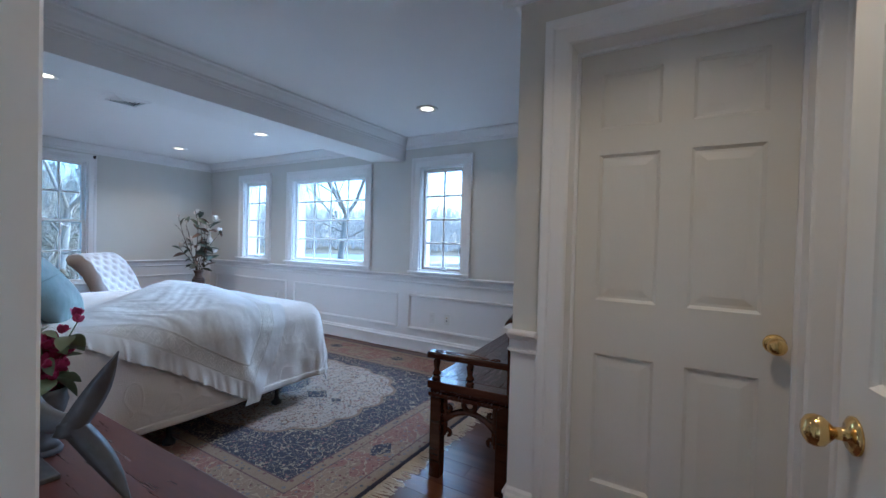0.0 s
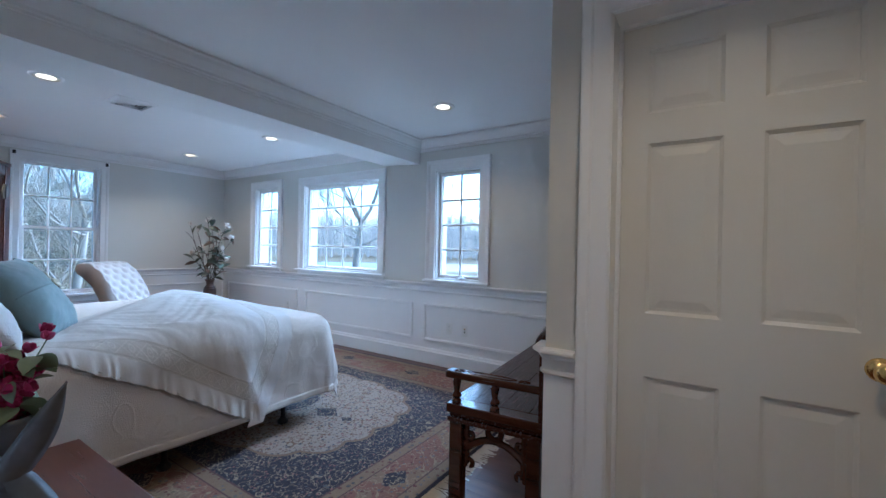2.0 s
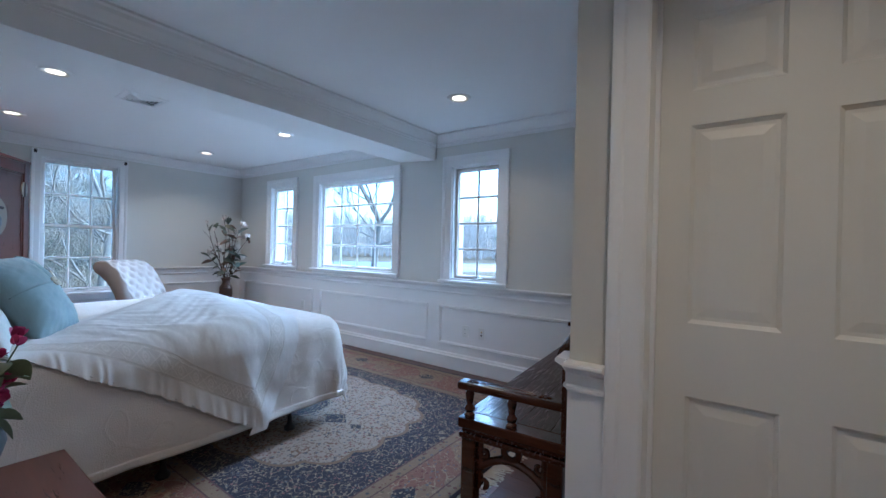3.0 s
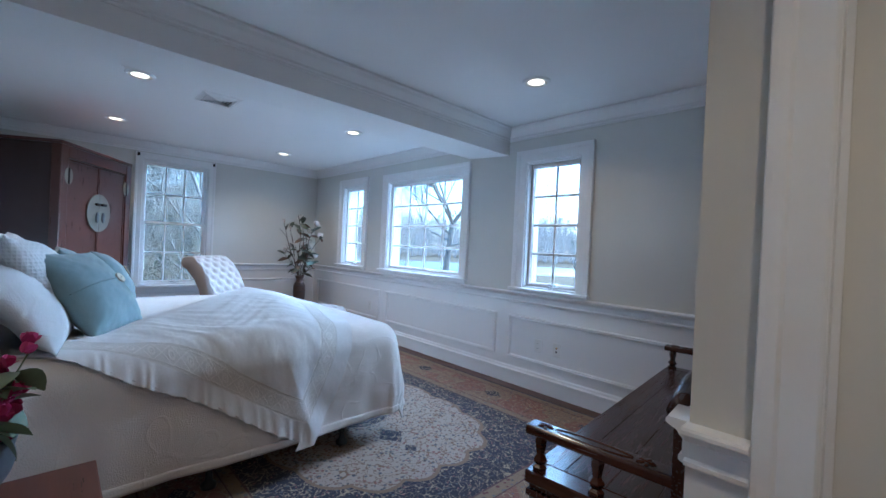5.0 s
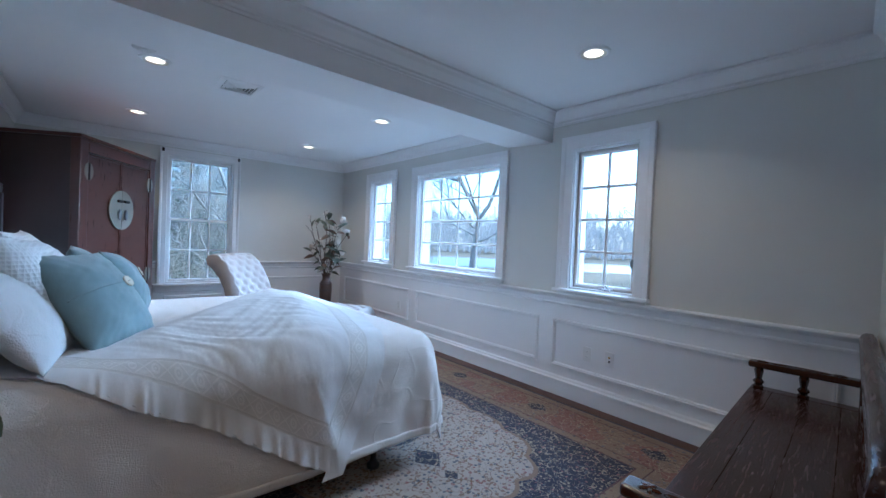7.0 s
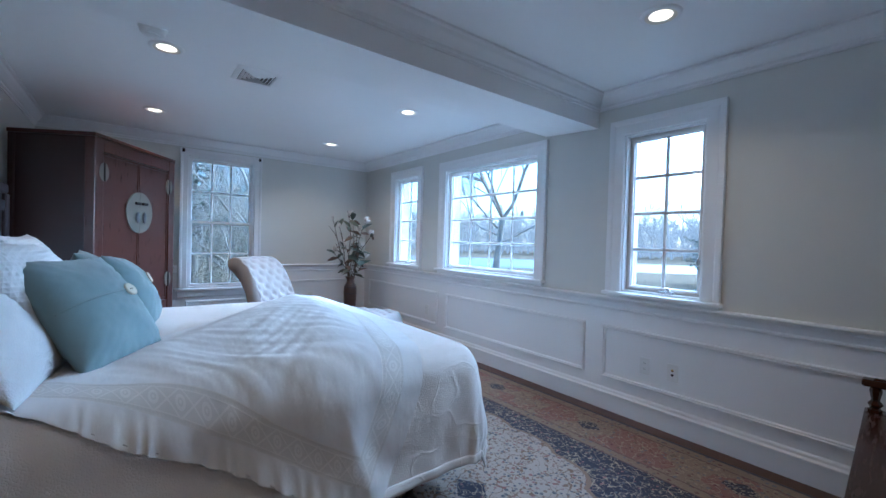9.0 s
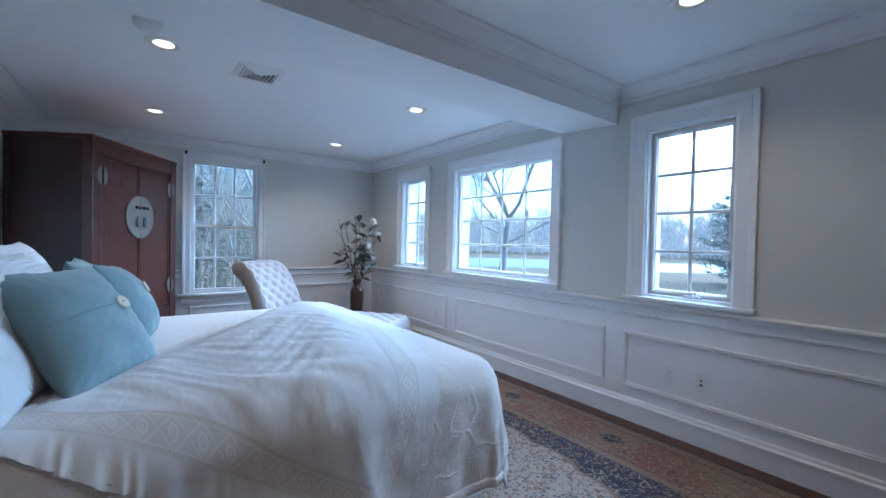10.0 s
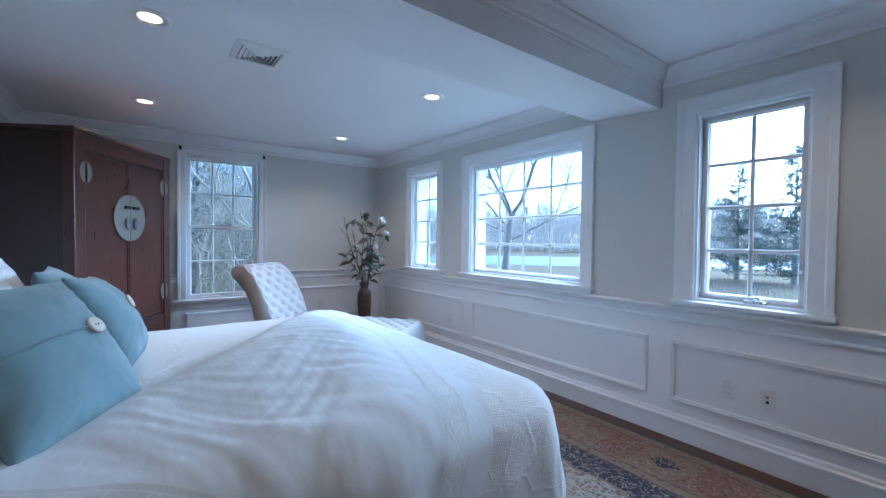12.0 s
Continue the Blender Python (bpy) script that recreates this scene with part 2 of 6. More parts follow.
wainscot((EAST1, NORTH), (WEST, NORTH), (0, -1, 0))
wainscot((WEST, NORTH), (WEST, WIN_W[1] + 0.1), (1, 0, 0))
wainscot((WEST, WIN_W[0] - 0.1), (WEST, SOUTH), (1, 0, 0))
wainscot((WEST, WIN_W[1] + 0.1), (WEST, WIN_W[0] - 0.1), (1, 0, 0), rail=False) if WIN_W[2] > 0.9 else None
wainscot((WEST, SOUTH), (DOOR_S[0] - 0.10, SOUTH), (0, 1, 0))
wainscot((EAST0, DOORY), (EAST1, NORTH), (-0.9976, -0.07, 0))
wainscot((EAST0 - 0.004, DOORY), (DOOR_C[0] - 0.103, DOORY), (0, -1, 0))
bm = nb()
sweep(bm, [(0, 0), (0.004, 0), (0.004, 0.48), (0, 0.48)], (WEST, WIN_W[0] - 0.1, 0), (WEST, WIN_W[1] + 0.1, 0), (1, 0, 0))
sweep(bm, BASEP, (WEST, WIN_W[0] - 0.1, 0), (WEST, WIN_W[1] + 0.1, 0), (1, 0, 0))
tagged(part("wainscot_trim", bm, M_TRIM), "white painted wainscot under the sash window", "wainscot", kind="structure")


def panel_mould(at, a0, a1, b0, b1):
    bm = nb()
    surround(bm, at, a0 + 0.028, a1 - 0.028, b0 + 0.028, b1 - 0.028, PMOLD)
    tagged(part("panel_trim", bm, M_TRIM), "white applied panel moulding on the wainscot", "trim", kind="structure")


def on_north(a, b, h):
    return Vector((a, NORTH - 0.004 - h, b))


def on_west(a, b, h):
    return Vector((WEST + 0.004 + h, a, b))


for a0, a1 in ((-6.52, -4.772), (-4.615, -2.792), (-2.64, -0.86)):
    panel_mould(on_north, a0, a1, 0.245, 0.642)
panel_mould(on_west, 2.44, 3.72, 0.245, 0.642)
panel_mould(on_west, 1.50, 2.28, 0.20, 0.43)

# ---- floor ----
bm = nb()
box(bm, WEST, 1.0, HALLY, NORTH, -0.25, -0.016)
floor = tagged(part("floor", bm, M_SUB), "red-brown varnished wooden plank floor", "floor", kind="structure")


# ---- windows ----
CASING = [(0.0, 0.0), (0.0, 0.014), (0.006, 0.018), (0.070, 0.020), (0.078, 0.026), (0.100, 0.030), (0.110, 0.030), (0.110, 0.0)]


def glazed(thing, at, a0, a1, b0, b1, cols, rows, depth, m_sash, stile=0.035, bar=0.021):
    """A sash with its muntins and panes at a depth behind the wall's face."""
    bm = nb()
    surround(bm, at, a0 + stile, a1 - stile, b0 + stile, b1 - stile, [(0, -depth - 0.012), (0, -depth + 0.008), (0.006, -depth + 0.016), (stile, -depth + 0.016), (stile, -depth - 0.02)])
    part("sash", bm, m_sash, thing)
    g0, g1, h0, h1 = a0 + stile, a1 - stile, b0 + stile, b1 - stile
    cw, rh = (g1 - g0) / cols, (h1 - h0) / rows
    for i in range(1, cols):
        bm = nb()
        c = g0 + i * cw
        loft(bm, [[at(c - bar / 2, z, -depth), at(c - bar / 5, z, -depth + 0.009), at(c + bar / 5, z, -depth + 0.009), at(c + bar / 2, z, -depth), at(c, z, -depth - 0.012)] for z in (h0, h1)])
        part("muntin", bm, m_sash, thing)
    for j in range(1, rows):
        bm = nb()
        c = h0 + j * rh
        loft(bm, [[at(a, c - bar / 2, -depth), at(a, c - bar / 5, -depth + 0.008), at(a, c + bar / 5, -depth + 0.008), at(a, c + bar / 2, -depth), at(a, c, -depth - 0.012)] for a in (g0, g1)])
        part("muntin", bm, m_sash, thing)
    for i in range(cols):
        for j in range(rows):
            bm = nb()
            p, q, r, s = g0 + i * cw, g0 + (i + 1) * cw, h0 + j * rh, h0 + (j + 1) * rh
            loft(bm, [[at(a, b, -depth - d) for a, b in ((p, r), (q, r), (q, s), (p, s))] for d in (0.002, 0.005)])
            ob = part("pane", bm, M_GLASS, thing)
            # direct daylight skips the dark tint of the pane
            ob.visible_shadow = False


def north_window(name, w, cols, label, crank, m_sash, inner):
    a0, a1, b0, b1 = w
    thing = holder(name, Matrix(), label, "window", kind="structure")

    def at(a, b, h):
        return Vector((a, NORTH - h, b))
    bm = nb()
    surround(bm, at, a0, a1, b0, b1, CASING, legs=True)
    part("casing", bm, M_TRIM, thing)
    bm = nb()
    surround(bm, at, a0, a1, b0, b1, [(-0.001, -0.001), (-0.001, -0.20), (-0.012, -0.20), (-0.012, -0.001)])
    part("window_frame", bm, M_TRIM, thing)
    bm = nb()
    box(bm, a0 - 0.125, a1 + 0.125, NORTH - 0.062, NORTH, b0 - 0.030, b0 - 0.003, 0.006, 2)
    box(bm, a0 - 0.10, a1 + 0.10, NORTH - 0.030, NORTH - 0.004, b0 - 0.062, b0 - 0.030, 0.004)
    part("window_sill", bm, M_TRIM, thing)
    s = 0.014
    if inner:
        bm = nb()
        surround(bm, at, a0 + s + 0.03, a1 - s - 0.03, b0 + s + 0.03, b1 - s - 0.03, [(0, -0.055), (0, -0.045), (0.012, -0.040), (0.03, -0.045), (0.03, -0.055)])
        part("stop", bm, M_TRIM if not inner == 2 else M_SCREEN, thing)
    glazed(thing, at, a0 + s, a1 - s, b0 + s, b1 - s, cols, 4, 0.075, m_sash, 0.036, 0.025)
    if crank:
        c = (a0 + a1) / 2 + 0.04
        bm = nb()
        box(bm, c - 0.055, c + 0.055, NORTH + 0.010, NORTH + 0.045, b0 + 0.010, b0 + 0.030, 0.005, 2)
        lathe(bm, [(0.016, 0), (0.019, 0.012), (0.014, 0.026), (0.0, 0.030)], 12, Matrix.Translation((c + 0.015, NORTH + 0.018, b0 + 0.028)))
        part("crank", bm, M_STEEL, thing, "small chrome casement crank")
        bm = nb()
        box(bm, a1 - 0.040, a1 - 0.026, NORTH + 0.012, NORTH + 0.034, b0 + 0.20, b0 + 0.27, 0.003)
        box(bm, a1 - 0.036, a1 - 0.030, NORTH + 0.0, NORTH + 0.014, b0 + 0.225, b0 + 0.245)
        part("latch", bm, M_STEEL, thing)
    return thing


north_window("window_1", WIN_N[0], 2, "narrow white casement window with eight panes", True, M_TRIM, 1)
north_window("window_2", WIN_N[1], 4, "wide white picture window with sixteen panes", False, M_TRIM, 1)
north_window("window_3", WIN_N[2], 2, "narrow casement window with a grey-brown sash frame", True, M_SCREEN, 2)

# sash window in the west wall
win4 = holder("window_4", Matrix(), "white double-hung window with twelve panes", "window", kind="structure")


def at_w(a, b, h):
    return Vector((WEST + h, a, b))


a0, a1, b0, b1 = WIN_W
bm = nb()
surround(bm, at_w, a0, a1, b0, b1, [(d * 0.78, h) for d, h in CASING], legs=True)
part("casing", bm, M_TRIM, win4)
bm = nb()
surround(bm, at_w, a0, a1, b0, b1, [(-0.001, -0.001), (-0.001, -0.20), (-0.016, -0.20), (-0.016, -0.001)])
part("window_frame", bm, M_TRIM, win4)
bm = nb()
box(bm, WEST, WEST + 0.07, a0 - 0.13, a1 + 0.13, b0 - 0.034, b0 - 0.004, 0.006, 2)
box(bm, WEST + 0.004, WEST + 0.028, a0 - 0.10, a1 + 0.10, b0 - 0.11, b0 - 0.034, 0.004)
part("window_sill", bm, M_TRIM, win4)
mid = 1.385
glazed(win4, at_w, a0 + 0.016, a1 - 0.016, mid - 0.02, b1 - 0.016, 3, 2, 0.085, M_TRIM, 0.034)
glazed(win4, at_w, a0 + 0.016, a1 - 0.016, b0 + 0.014, mid + 0.02, 3, 2, 0.045, M_TRIM, 0.034)
bm = nb()
box(bm, WEST - 0.035, WEST - 0.012, 1.87, 1.92, mid + 0.018, mid + 0.034, 0.004)
part("latch", bm, M_STEEL, win4)
bm = nb()
box(bm, WEST - 0.03, WEST - 0.006, 1.84, 1.96, b0 + 0.022, b0 + 0.034, 0.004)
part("lift", bm, M_STEEL, win4)
for y in (a0 - 0.055, a1 + 0.055):
    bm = nb()
    box(bm, WEST + 0.028, WEST + 0.050, y - 0.013, y + 0.013, b1 + 0.035, b1 + 0.075, 0.003)
    box(bm, WEST + 0.050, WEST + 0.060, y - 0.007, y + 0.007, b1 + 0.040, b1 + 0.060, 0.002)
    tagged(part("curtain_bracket", bm, M_BLACK), "small dark metal curtain rod bracket on the casing", "bracket", "curtain brackets")


# ---- doors ----
def knob_profile():
    return [(0.0, 0.0), (0.034, 0.0), (0.034, 0.004), (0.026, 0.009), (0.012, 0.012), (0.011, 0.030), (0.018, 0.036), (0.027, 0.046), (0.029, 0.056), (0.026, 0.066), (0.016, 0.073), (0.0, 0.075)]


def panel_door(name, m, w, h, knob_x, label):
    """A six-panel door leaf in x 0..w, its front at y 0 facing -y."""
    thing = holder(name, m, label, "door", kind="structure")
    st, mu = 0.098, 0.107
    pw = (w - 2 * st - mu) / 2
    rows = [(0.235, 0.785), (1.012, 1.624), (1.732, 1.962)]
    cols = [(st, st + pw), (st + pw + mu, w - st)]
    holes = [(c[0], c[1], r[0], r[1]) for c in cols for r in rows]
    bm = nb()
    wall_boxes(bm, 0, w, 0.008, h, holes, lambda b, p, q, z, k: box(b, p, q, 0, 0.038, z, k))
    part("leaf", bm, M_DOOR, thing)
    for p, q, r, s in holes:
        bm = nb()
        rings = []
        for d, y in ((0.0, 0.0), (0.003, 0.004), (0.009, 0.009), (0.011, 0.012), (0.022, 0.012), (0.050, 0.007)):
            rings.append([(p + d, y, r + d), (q - d, y, r + d), (q - d, y, s - d), (p + d, y, s - d)])
        loft(bm, rings, caps=False)
        bm.faces.new([bm.verts.new(v) for v in rings[-1]])
        bmesh.ops.remove_doubles(bm, verts=bm.verts, dist=1e-5)
        part("panel", bm, M_DOOR, thing)
    bm = nb()
    lathe(bm, knob_profile(), 24, pose(knob_x, 0, 0.914, 90))
    part("knob", bm, M_BRASS, thing, "polished brass door knob", smooth=True)
    return thing


panel_door("door_1", pose(-0.346, 1.905, 0), 0.757, 2.052, 0.757 - 0.058, "closed cream six-panel closet door with a brass knob")
DCAS = [(0.0, 0.0), (0.0, 0.012), (0.006, 0.016), (0.062, 0.018), (0.070, 0.026), (0.090, 0.030), (0.100, 0.030), (0.103, 0.026), (0.103, 0.0)]


def at_c(a, b, h):
    return Vector((a, DOORY - h, b))


bm = nb()
surround(bm, at_c, DOOR_C[0], DOOR_C[1], 0, DOOR_C[3], DCAS, legs=True)
tagged(part("door_casing_trim", bm, M_TRIM), "white moulded casing round the closet door", "casing", kind="structure")
bm = nb()
surround(bm, at_c, DOOR_C[0], DOOR_C[1], 0, DOOR_C[3], [(-0.003, 0.006), (-0.003, -0.16), (0.0, -0.16), (0.0, 0.006)], legs=True)
surround(bm, at_c, DOOR_C[0], DOOR_C[1], 0, DOOR_C[3], [(-0.016, -0.095), (-0.016, -0.112), (-0.002, -0.112), (-0.002, -0.095)], legs=True)
tagged(part("door_jamb_trim", bm, M_TRIM), "white jamb and stop of the closet door", "jamb", kind="structure")
bm = nb()
box(bm, -0.4, 0.5, 2.0, 2.02, 0, 2.1)
tagged(part("wall_closet_back", bm, M_HALL), "plain wall closing the closet behind its door", "wall", kind="structure")

# entry door, standing open, and its casing
ang = math.degrees(math.atan2(1.15 - 0.255, 0.345 - 0.455))
panel_door("door_2", Matrix.Translation((0.455, 0.255, 0)) @ pose(0, 0, 0, 0, 0, ang) @ Matrix.Scale(-1, 4, (0, 1, 0)), 0.90, 2.04, 0.90 - 0.062, "open cream six-panel entry door with a brass knob")


def at_s(a, b, h):
    return Vector((a, SOUTH + h, b))


bm = nb()
surround(bm, at_s, DOOR_S[0], DOOR_S[1], 0, DOOR_S[3], DCAS, legs=True)
tagged(part("door_casing_trim", bm, M_TRIM), "white moulded casing round the entry opening", "casing", kind="structure")
bm = nb()
surround(bm, at_s, DOOR_S[0], DOOR_S[1], 0, DOOR_S[3], [(-0.003, 0.004), (-0.003, -0.134), (0.0, -0.134), (0.0, 0.004)], legs=True)
surround(bm, at_s, DOOR_S[0], DOOR_S[1], 0, DOOR_S[3], [(-0.016, -0.055), (-0.016, -0.095), (-0.002, -0.095), (-0.002, -0.055)], legs=True)
tagged(part("door_jamb_trim", bm, M_TRIM), "white jamb and stop of the entry opening", "jamb", kind="structure")


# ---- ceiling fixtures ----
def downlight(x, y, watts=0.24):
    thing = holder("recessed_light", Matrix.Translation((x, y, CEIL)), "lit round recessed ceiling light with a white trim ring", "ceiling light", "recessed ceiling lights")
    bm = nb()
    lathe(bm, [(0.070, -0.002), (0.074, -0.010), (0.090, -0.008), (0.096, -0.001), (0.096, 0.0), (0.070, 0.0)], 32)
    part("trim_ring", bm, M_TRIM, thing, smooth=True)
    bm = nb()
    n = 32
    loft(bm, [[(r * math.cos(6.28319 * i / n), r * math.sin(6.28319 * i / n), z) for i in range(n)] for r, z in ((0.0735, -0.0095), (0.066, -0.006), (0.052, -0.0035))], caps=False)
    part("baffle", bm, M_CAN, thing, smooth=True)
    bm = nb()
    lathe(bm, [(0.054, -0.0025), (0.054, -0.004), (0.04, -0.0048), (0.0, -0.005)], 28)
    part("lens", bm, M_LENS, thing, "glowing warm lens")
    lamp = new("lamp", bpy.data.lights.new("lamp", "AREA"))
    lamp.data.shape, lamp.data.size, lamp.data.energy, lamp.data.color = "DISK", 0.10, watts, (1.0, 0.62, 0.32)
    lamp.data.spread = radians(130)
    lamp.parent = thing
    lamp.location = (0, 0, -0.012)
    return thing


for x, y, watts in ((-4.03, 1.135, 0.24), (-5.66, 1.135, 0.36), (-5.80, 2.92, 0.36), (-4.08, 2.95, 0.30), (-1.91, 3.06, 0.24)):
    downlight(x, y, watts)
# Added unseen downlight, guessed from the layout, to brighten the bed's near side
downlight(-1.68, 0.93, 0.14)
downlight(0.02, 1.02, 0.33)
# Unseen hall light, added as a weak fill behind the entry opening
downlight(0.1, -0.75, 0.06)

# ---- cloth, rug and furniture materials ----


def cloth(name, col, weave=420.0, rough=0.85, relief=0.35, vary=0.05, sheen=0.2, wrinkle=7.0, dist=0.002, stretch=(1, 1, 1), turn=0.0):
    """Woven cloth: crossed threads, fine wrinkles and a little sheen."""
    m, t, b = tree_of(name)
    v = coords(t)
    w = noise_tex(t, coords(t, stretch, (0, 0, turn)), wrinkle, 3, 0.5)
    s = t.nodes.new("ShaderNodeSeparateXYZ")
    t.links.new(v, s.inputs[0])
    x, y, z = (Ex(t, o) for o in s.outputs)
    thread = (x * weave).sin() * (y * weave + z * weave).sin()
    t.links.new(mix(t, w, tuple(c * (1 - 2 * vary) for c in col), tuple(min(1, c * (1 + vary)) for c in col)), b.inputs["Base Color"])
    b.inputs["Roughness"].default_value = rough
    b.inputs["Sheen Weight"].default_value = sheen
    bump(t, b, thread * 0.01 + w, relief, dist)
    return m


def quilt(name, col):
    """Matelasse: stitched rosettes and rings raised over a fine crinkle."""
    m, t, b = tree_of(name)
    v = coords(t)
    n1, n2 = noise_tex(t, v, 3.2, 1, 0.4), noise_tex(t, v, 4.6, 1, 0.4)
    cord = (n1 - 0.5).abs().min((n2 - 0.47).abs())
    rings = (cord * 45.0).min(1.0) * -1.0
    cr = Ex(t, voro(t, v, 120, "DISTANCE_TO_EDGE").outputs["Distance"])
    w = noise_tex(t, v, 3.0, 4)
    crack = cr.min(0.25) * 2.2
    # crinkle grooves are also coloured slightly darker, as shade in the creases
    t.links.new(mix(t, w * 0.7 + crack * 0.25, tuple(c * 0.86 for c in col), col), b.inputs["Base Color"])
    b.inputs["Roughness"].default_value = 0.88
    b.inputs["Sheen Weight"].default_value = 0.15
    bump(t, b, rings * 0.22 + crack * 0.25 + w * 1.2, 0.7, 0.008)
    return m


def lace(name, col):
    """Crochet band: rings inside lozenges down the middle, a row of eyelets along each edge."""
    m, t, b = tree_of(name)
    v = coords(t, source="UV")
    s = t.nodes.new("ShaderNodeSeparateXYZ")
    t.links.new(v, s.inputs[0])
    a, r = (Ex(t, s.outputs[0]) - 0.5).abs(), Ex(t, s.outputs[1])
    c = (r.op("FRACT") - 0.5).abs()
    loz = (a * 1.35 + c - 0.5).abs()
    ring = (a.hyp(c) - 0.15).abs()
    cord = loz.min(ring).lt(0.045).max(a.hyp(c).lt(0.05))
    row = (a - 0.40).abs()
    dot = ((r * 7.0).op("FRACT") - 0.5).abs() * 0.16
    hole = row.hyp(dot).lt(0.045)
    edge = (a - 0.485).abs().lt(0.018).max((a - 0.33).abs().lt(0.014))
    mesh = (r * 75.0).sin() * (a * 110.0).sin()
    f = cord.max(edge) * 0.75 + mesh * 0.12 + 0.2 - hole * 0.9
    t.links.new(mix(t, f, tuple(k * 0.90 for k in col), tuple(k * 1.06 for k in col)), b.inputs["Base Color"])
    b.inputs["Roughness"].default_value = 0.9
    bump(t, b, f, 1.0, 0.003)
    return m


def waffle(name, col):
    m, t, b = tree_of(name)
    v = coords(t)
    d = Ex(t, voro(t, v, 62, "F1", 0.0).outputs["Distance"])
    n = noise_tex(t, v, 5.0, 3)
    # shade of the dimples is put into the colour as well as the relief
    t.links.new(mix(t, d * 1.2, tuple(c * 0.86 for c in col), col), b.inputs["Base Color"])
    b.inputs["Roughness"].default_value = 0.9
    bump(t, b, d * 1.4 + n, 0.7, 0.006)
    return m


def rug_material():
    """A floral carpet: cream lobed medallion, navy field, rose and tan borders."""
    m, t, b = tree_of("rug_wool")
    v = coords(t)
    s = t.nodes.new("ShaderNodeSeparateXYZ")
    t.links.new(v, s.inputs[0])
    X, Y = Ex(t, s.outputs[0]), Ex(t, s.outputs[1])
    ax, ay = X.abs(), Y.abs()

    def band(e, lo, hi): return e.gt(lo) * e.lt(hi)

    def spots(scale, size, cols, under):
        """Leaves and blossoms: cells with a colour each, on vines."""
        vo = voro(t, v, scale)
        d = Ex(t, vo.outputs["Distance"])
        sep = t.nodes.new("ShaderNodeSeparateColor")
        t.links.new(vo.outputs["Color"], sep.inputs[0])
        r, g = Ex(t, sep.outputs[0]), Ex(t, sep.outputs[1])
        c = mix(t, r.gt(0.45), cols[0], cols[1])
        c = mix(t, r.gt(0.78), c, cols[2])
        ring = band(d, size * 0.42, size * 0.6)
        body = d.lt(g * (size * 0.35) + size * 0.65)
        return mix(t, body * (ring * -0.55 + 1.0), under, c)

    def vines(scale, width, col, under):
        n = noise_tex(t, v, scale, 1.5, 0.5)
        line = (n - 0.5).abs().lt(width)
        n2 = noise_tex(t, v, scale * 1.7, 1, 0.5)
        line2 = (n2 - 0.46).abs().lt(width * 0.8)
        return mix(t, line.max(line2), under, col)

    navy, cream, rose, tan = (0.013, 0.016, 0.043), (0.425, 0.356, 0.294), (0.250, 0.088, 0.069), (0.275, 0.194, 0.119)
    beige, grey, wine, olive = (0.425, 0.338, 0.225), (0.150, 0.165, 0.185), (0.138, 0.035, 0.040), (0.125, 0.106, 0.062)
    # field
    fld = vines(13, 0.010, beige, navy)
    fld = spots(44, 0.34, (beige, grey, (0.375, 0.175, 0.150)), fld)
    # medallion
    med = vines(9.0, 0.010, (0.188, 0.112, 0.062), cream)
    med = spots(40, 0.44, ((0.188, 0.106, 0.062), (0.044, 0.062, 0.094), (0.237, 0.088, 0.075)), med)
    ang = (Y / 0.71).op("ARCTAN2", X / 1.06)
    rad = ((ax / 1.07).op("POWER", 3.0) + (ay / 0.72).op("POWER", 3.0)).op("POWER", 0.3333)
    lob = rad - (ang * 9.0).sin().abs() * 0.055 + 0.055
    # small navy pendants on the long axis
    pend = ((ax - 0.54).abs() / 0.115 + ay / 0.085).lt(1.0).max(((ax - 0.75).abs() / 0.05 + ay / 0.045).lt(1.0))
    cent = ((ax / 0.34).op("POWER", 2.0) + (ay / 0.27).op("POWER", 2.0)).lt(1.0)
    inner = mix(t, pend.max(cent), med, fld)
    col = mix(t, lob.lt(1.0), fld, inner)
    col = mix(t, band(lob, 0.985, 1.01), col, (0.250, 0.163, 0.100))
    # border
    cloud = noise_tex(t, v, 3.3, 2, 0.5)
    fine = noise_tex(t, v, 30, 2)
    bor = mix(t, cloud.gt(0.5), rose, tan)
    bor = mix(t, fine * 0.6, bor, (0.312, 0.213, 0.144))
    bor = vines(13, 0.014, (0.413, 0.312, 0.200), bor)
    bor = spots(34, 0.32, (wine, grey, olive), bor)
    cx = (X - 0.45).op("WRAP", 0.44, -0.44)
    cy = (Y - 0.38).op("WRAP", 0.38, -0.38)
    lz = (cx.abs() / 0.10 + (ay - 1.15).abs() / 0.07).max(cx.abs() / 0.085).lt(1.0)
    le = ((ax - 1.51).abs() / 0.07 + cy.abs() / 0.10).max(cy.abs() / 0.085).lt(1.0) * ay.lt(0.95)
    bor = mix(t, lz.max(le), bor, spots(60, 0.5, (beige, beige, grey), mix(t, 0.0, navy, navy)))
    f = (ax - 1.32).max(ay - 0.89)
    e = (ax * -1.0 + 1.72).min(ay * -1.0 + 1.39)
    guard = spots(30, 0.34, (wine, grey, (0.062, 0.075, 0.100)), mix(t, fine, (0.338, 0.250, 0.156), (0.250, 0.175, 0.106)))
    bor = mix(t, band(f, 0.0, 0.075).max(band(e, 0.02, 0.095)), bor, guard)
    bor = mix(t, band(f, 0.0, 0.010).max(band(f, 0.072, 0.080)).max(band(e, 0.09, 0.098)), bor, (0.125, 0.062, 0.062))
    col = mix(t, f.gt(0.0), col, bor)
    col = mix(t, e.lt(0.022), col, navy)
    wear = noise_tex(t, v, 1.1, 4)
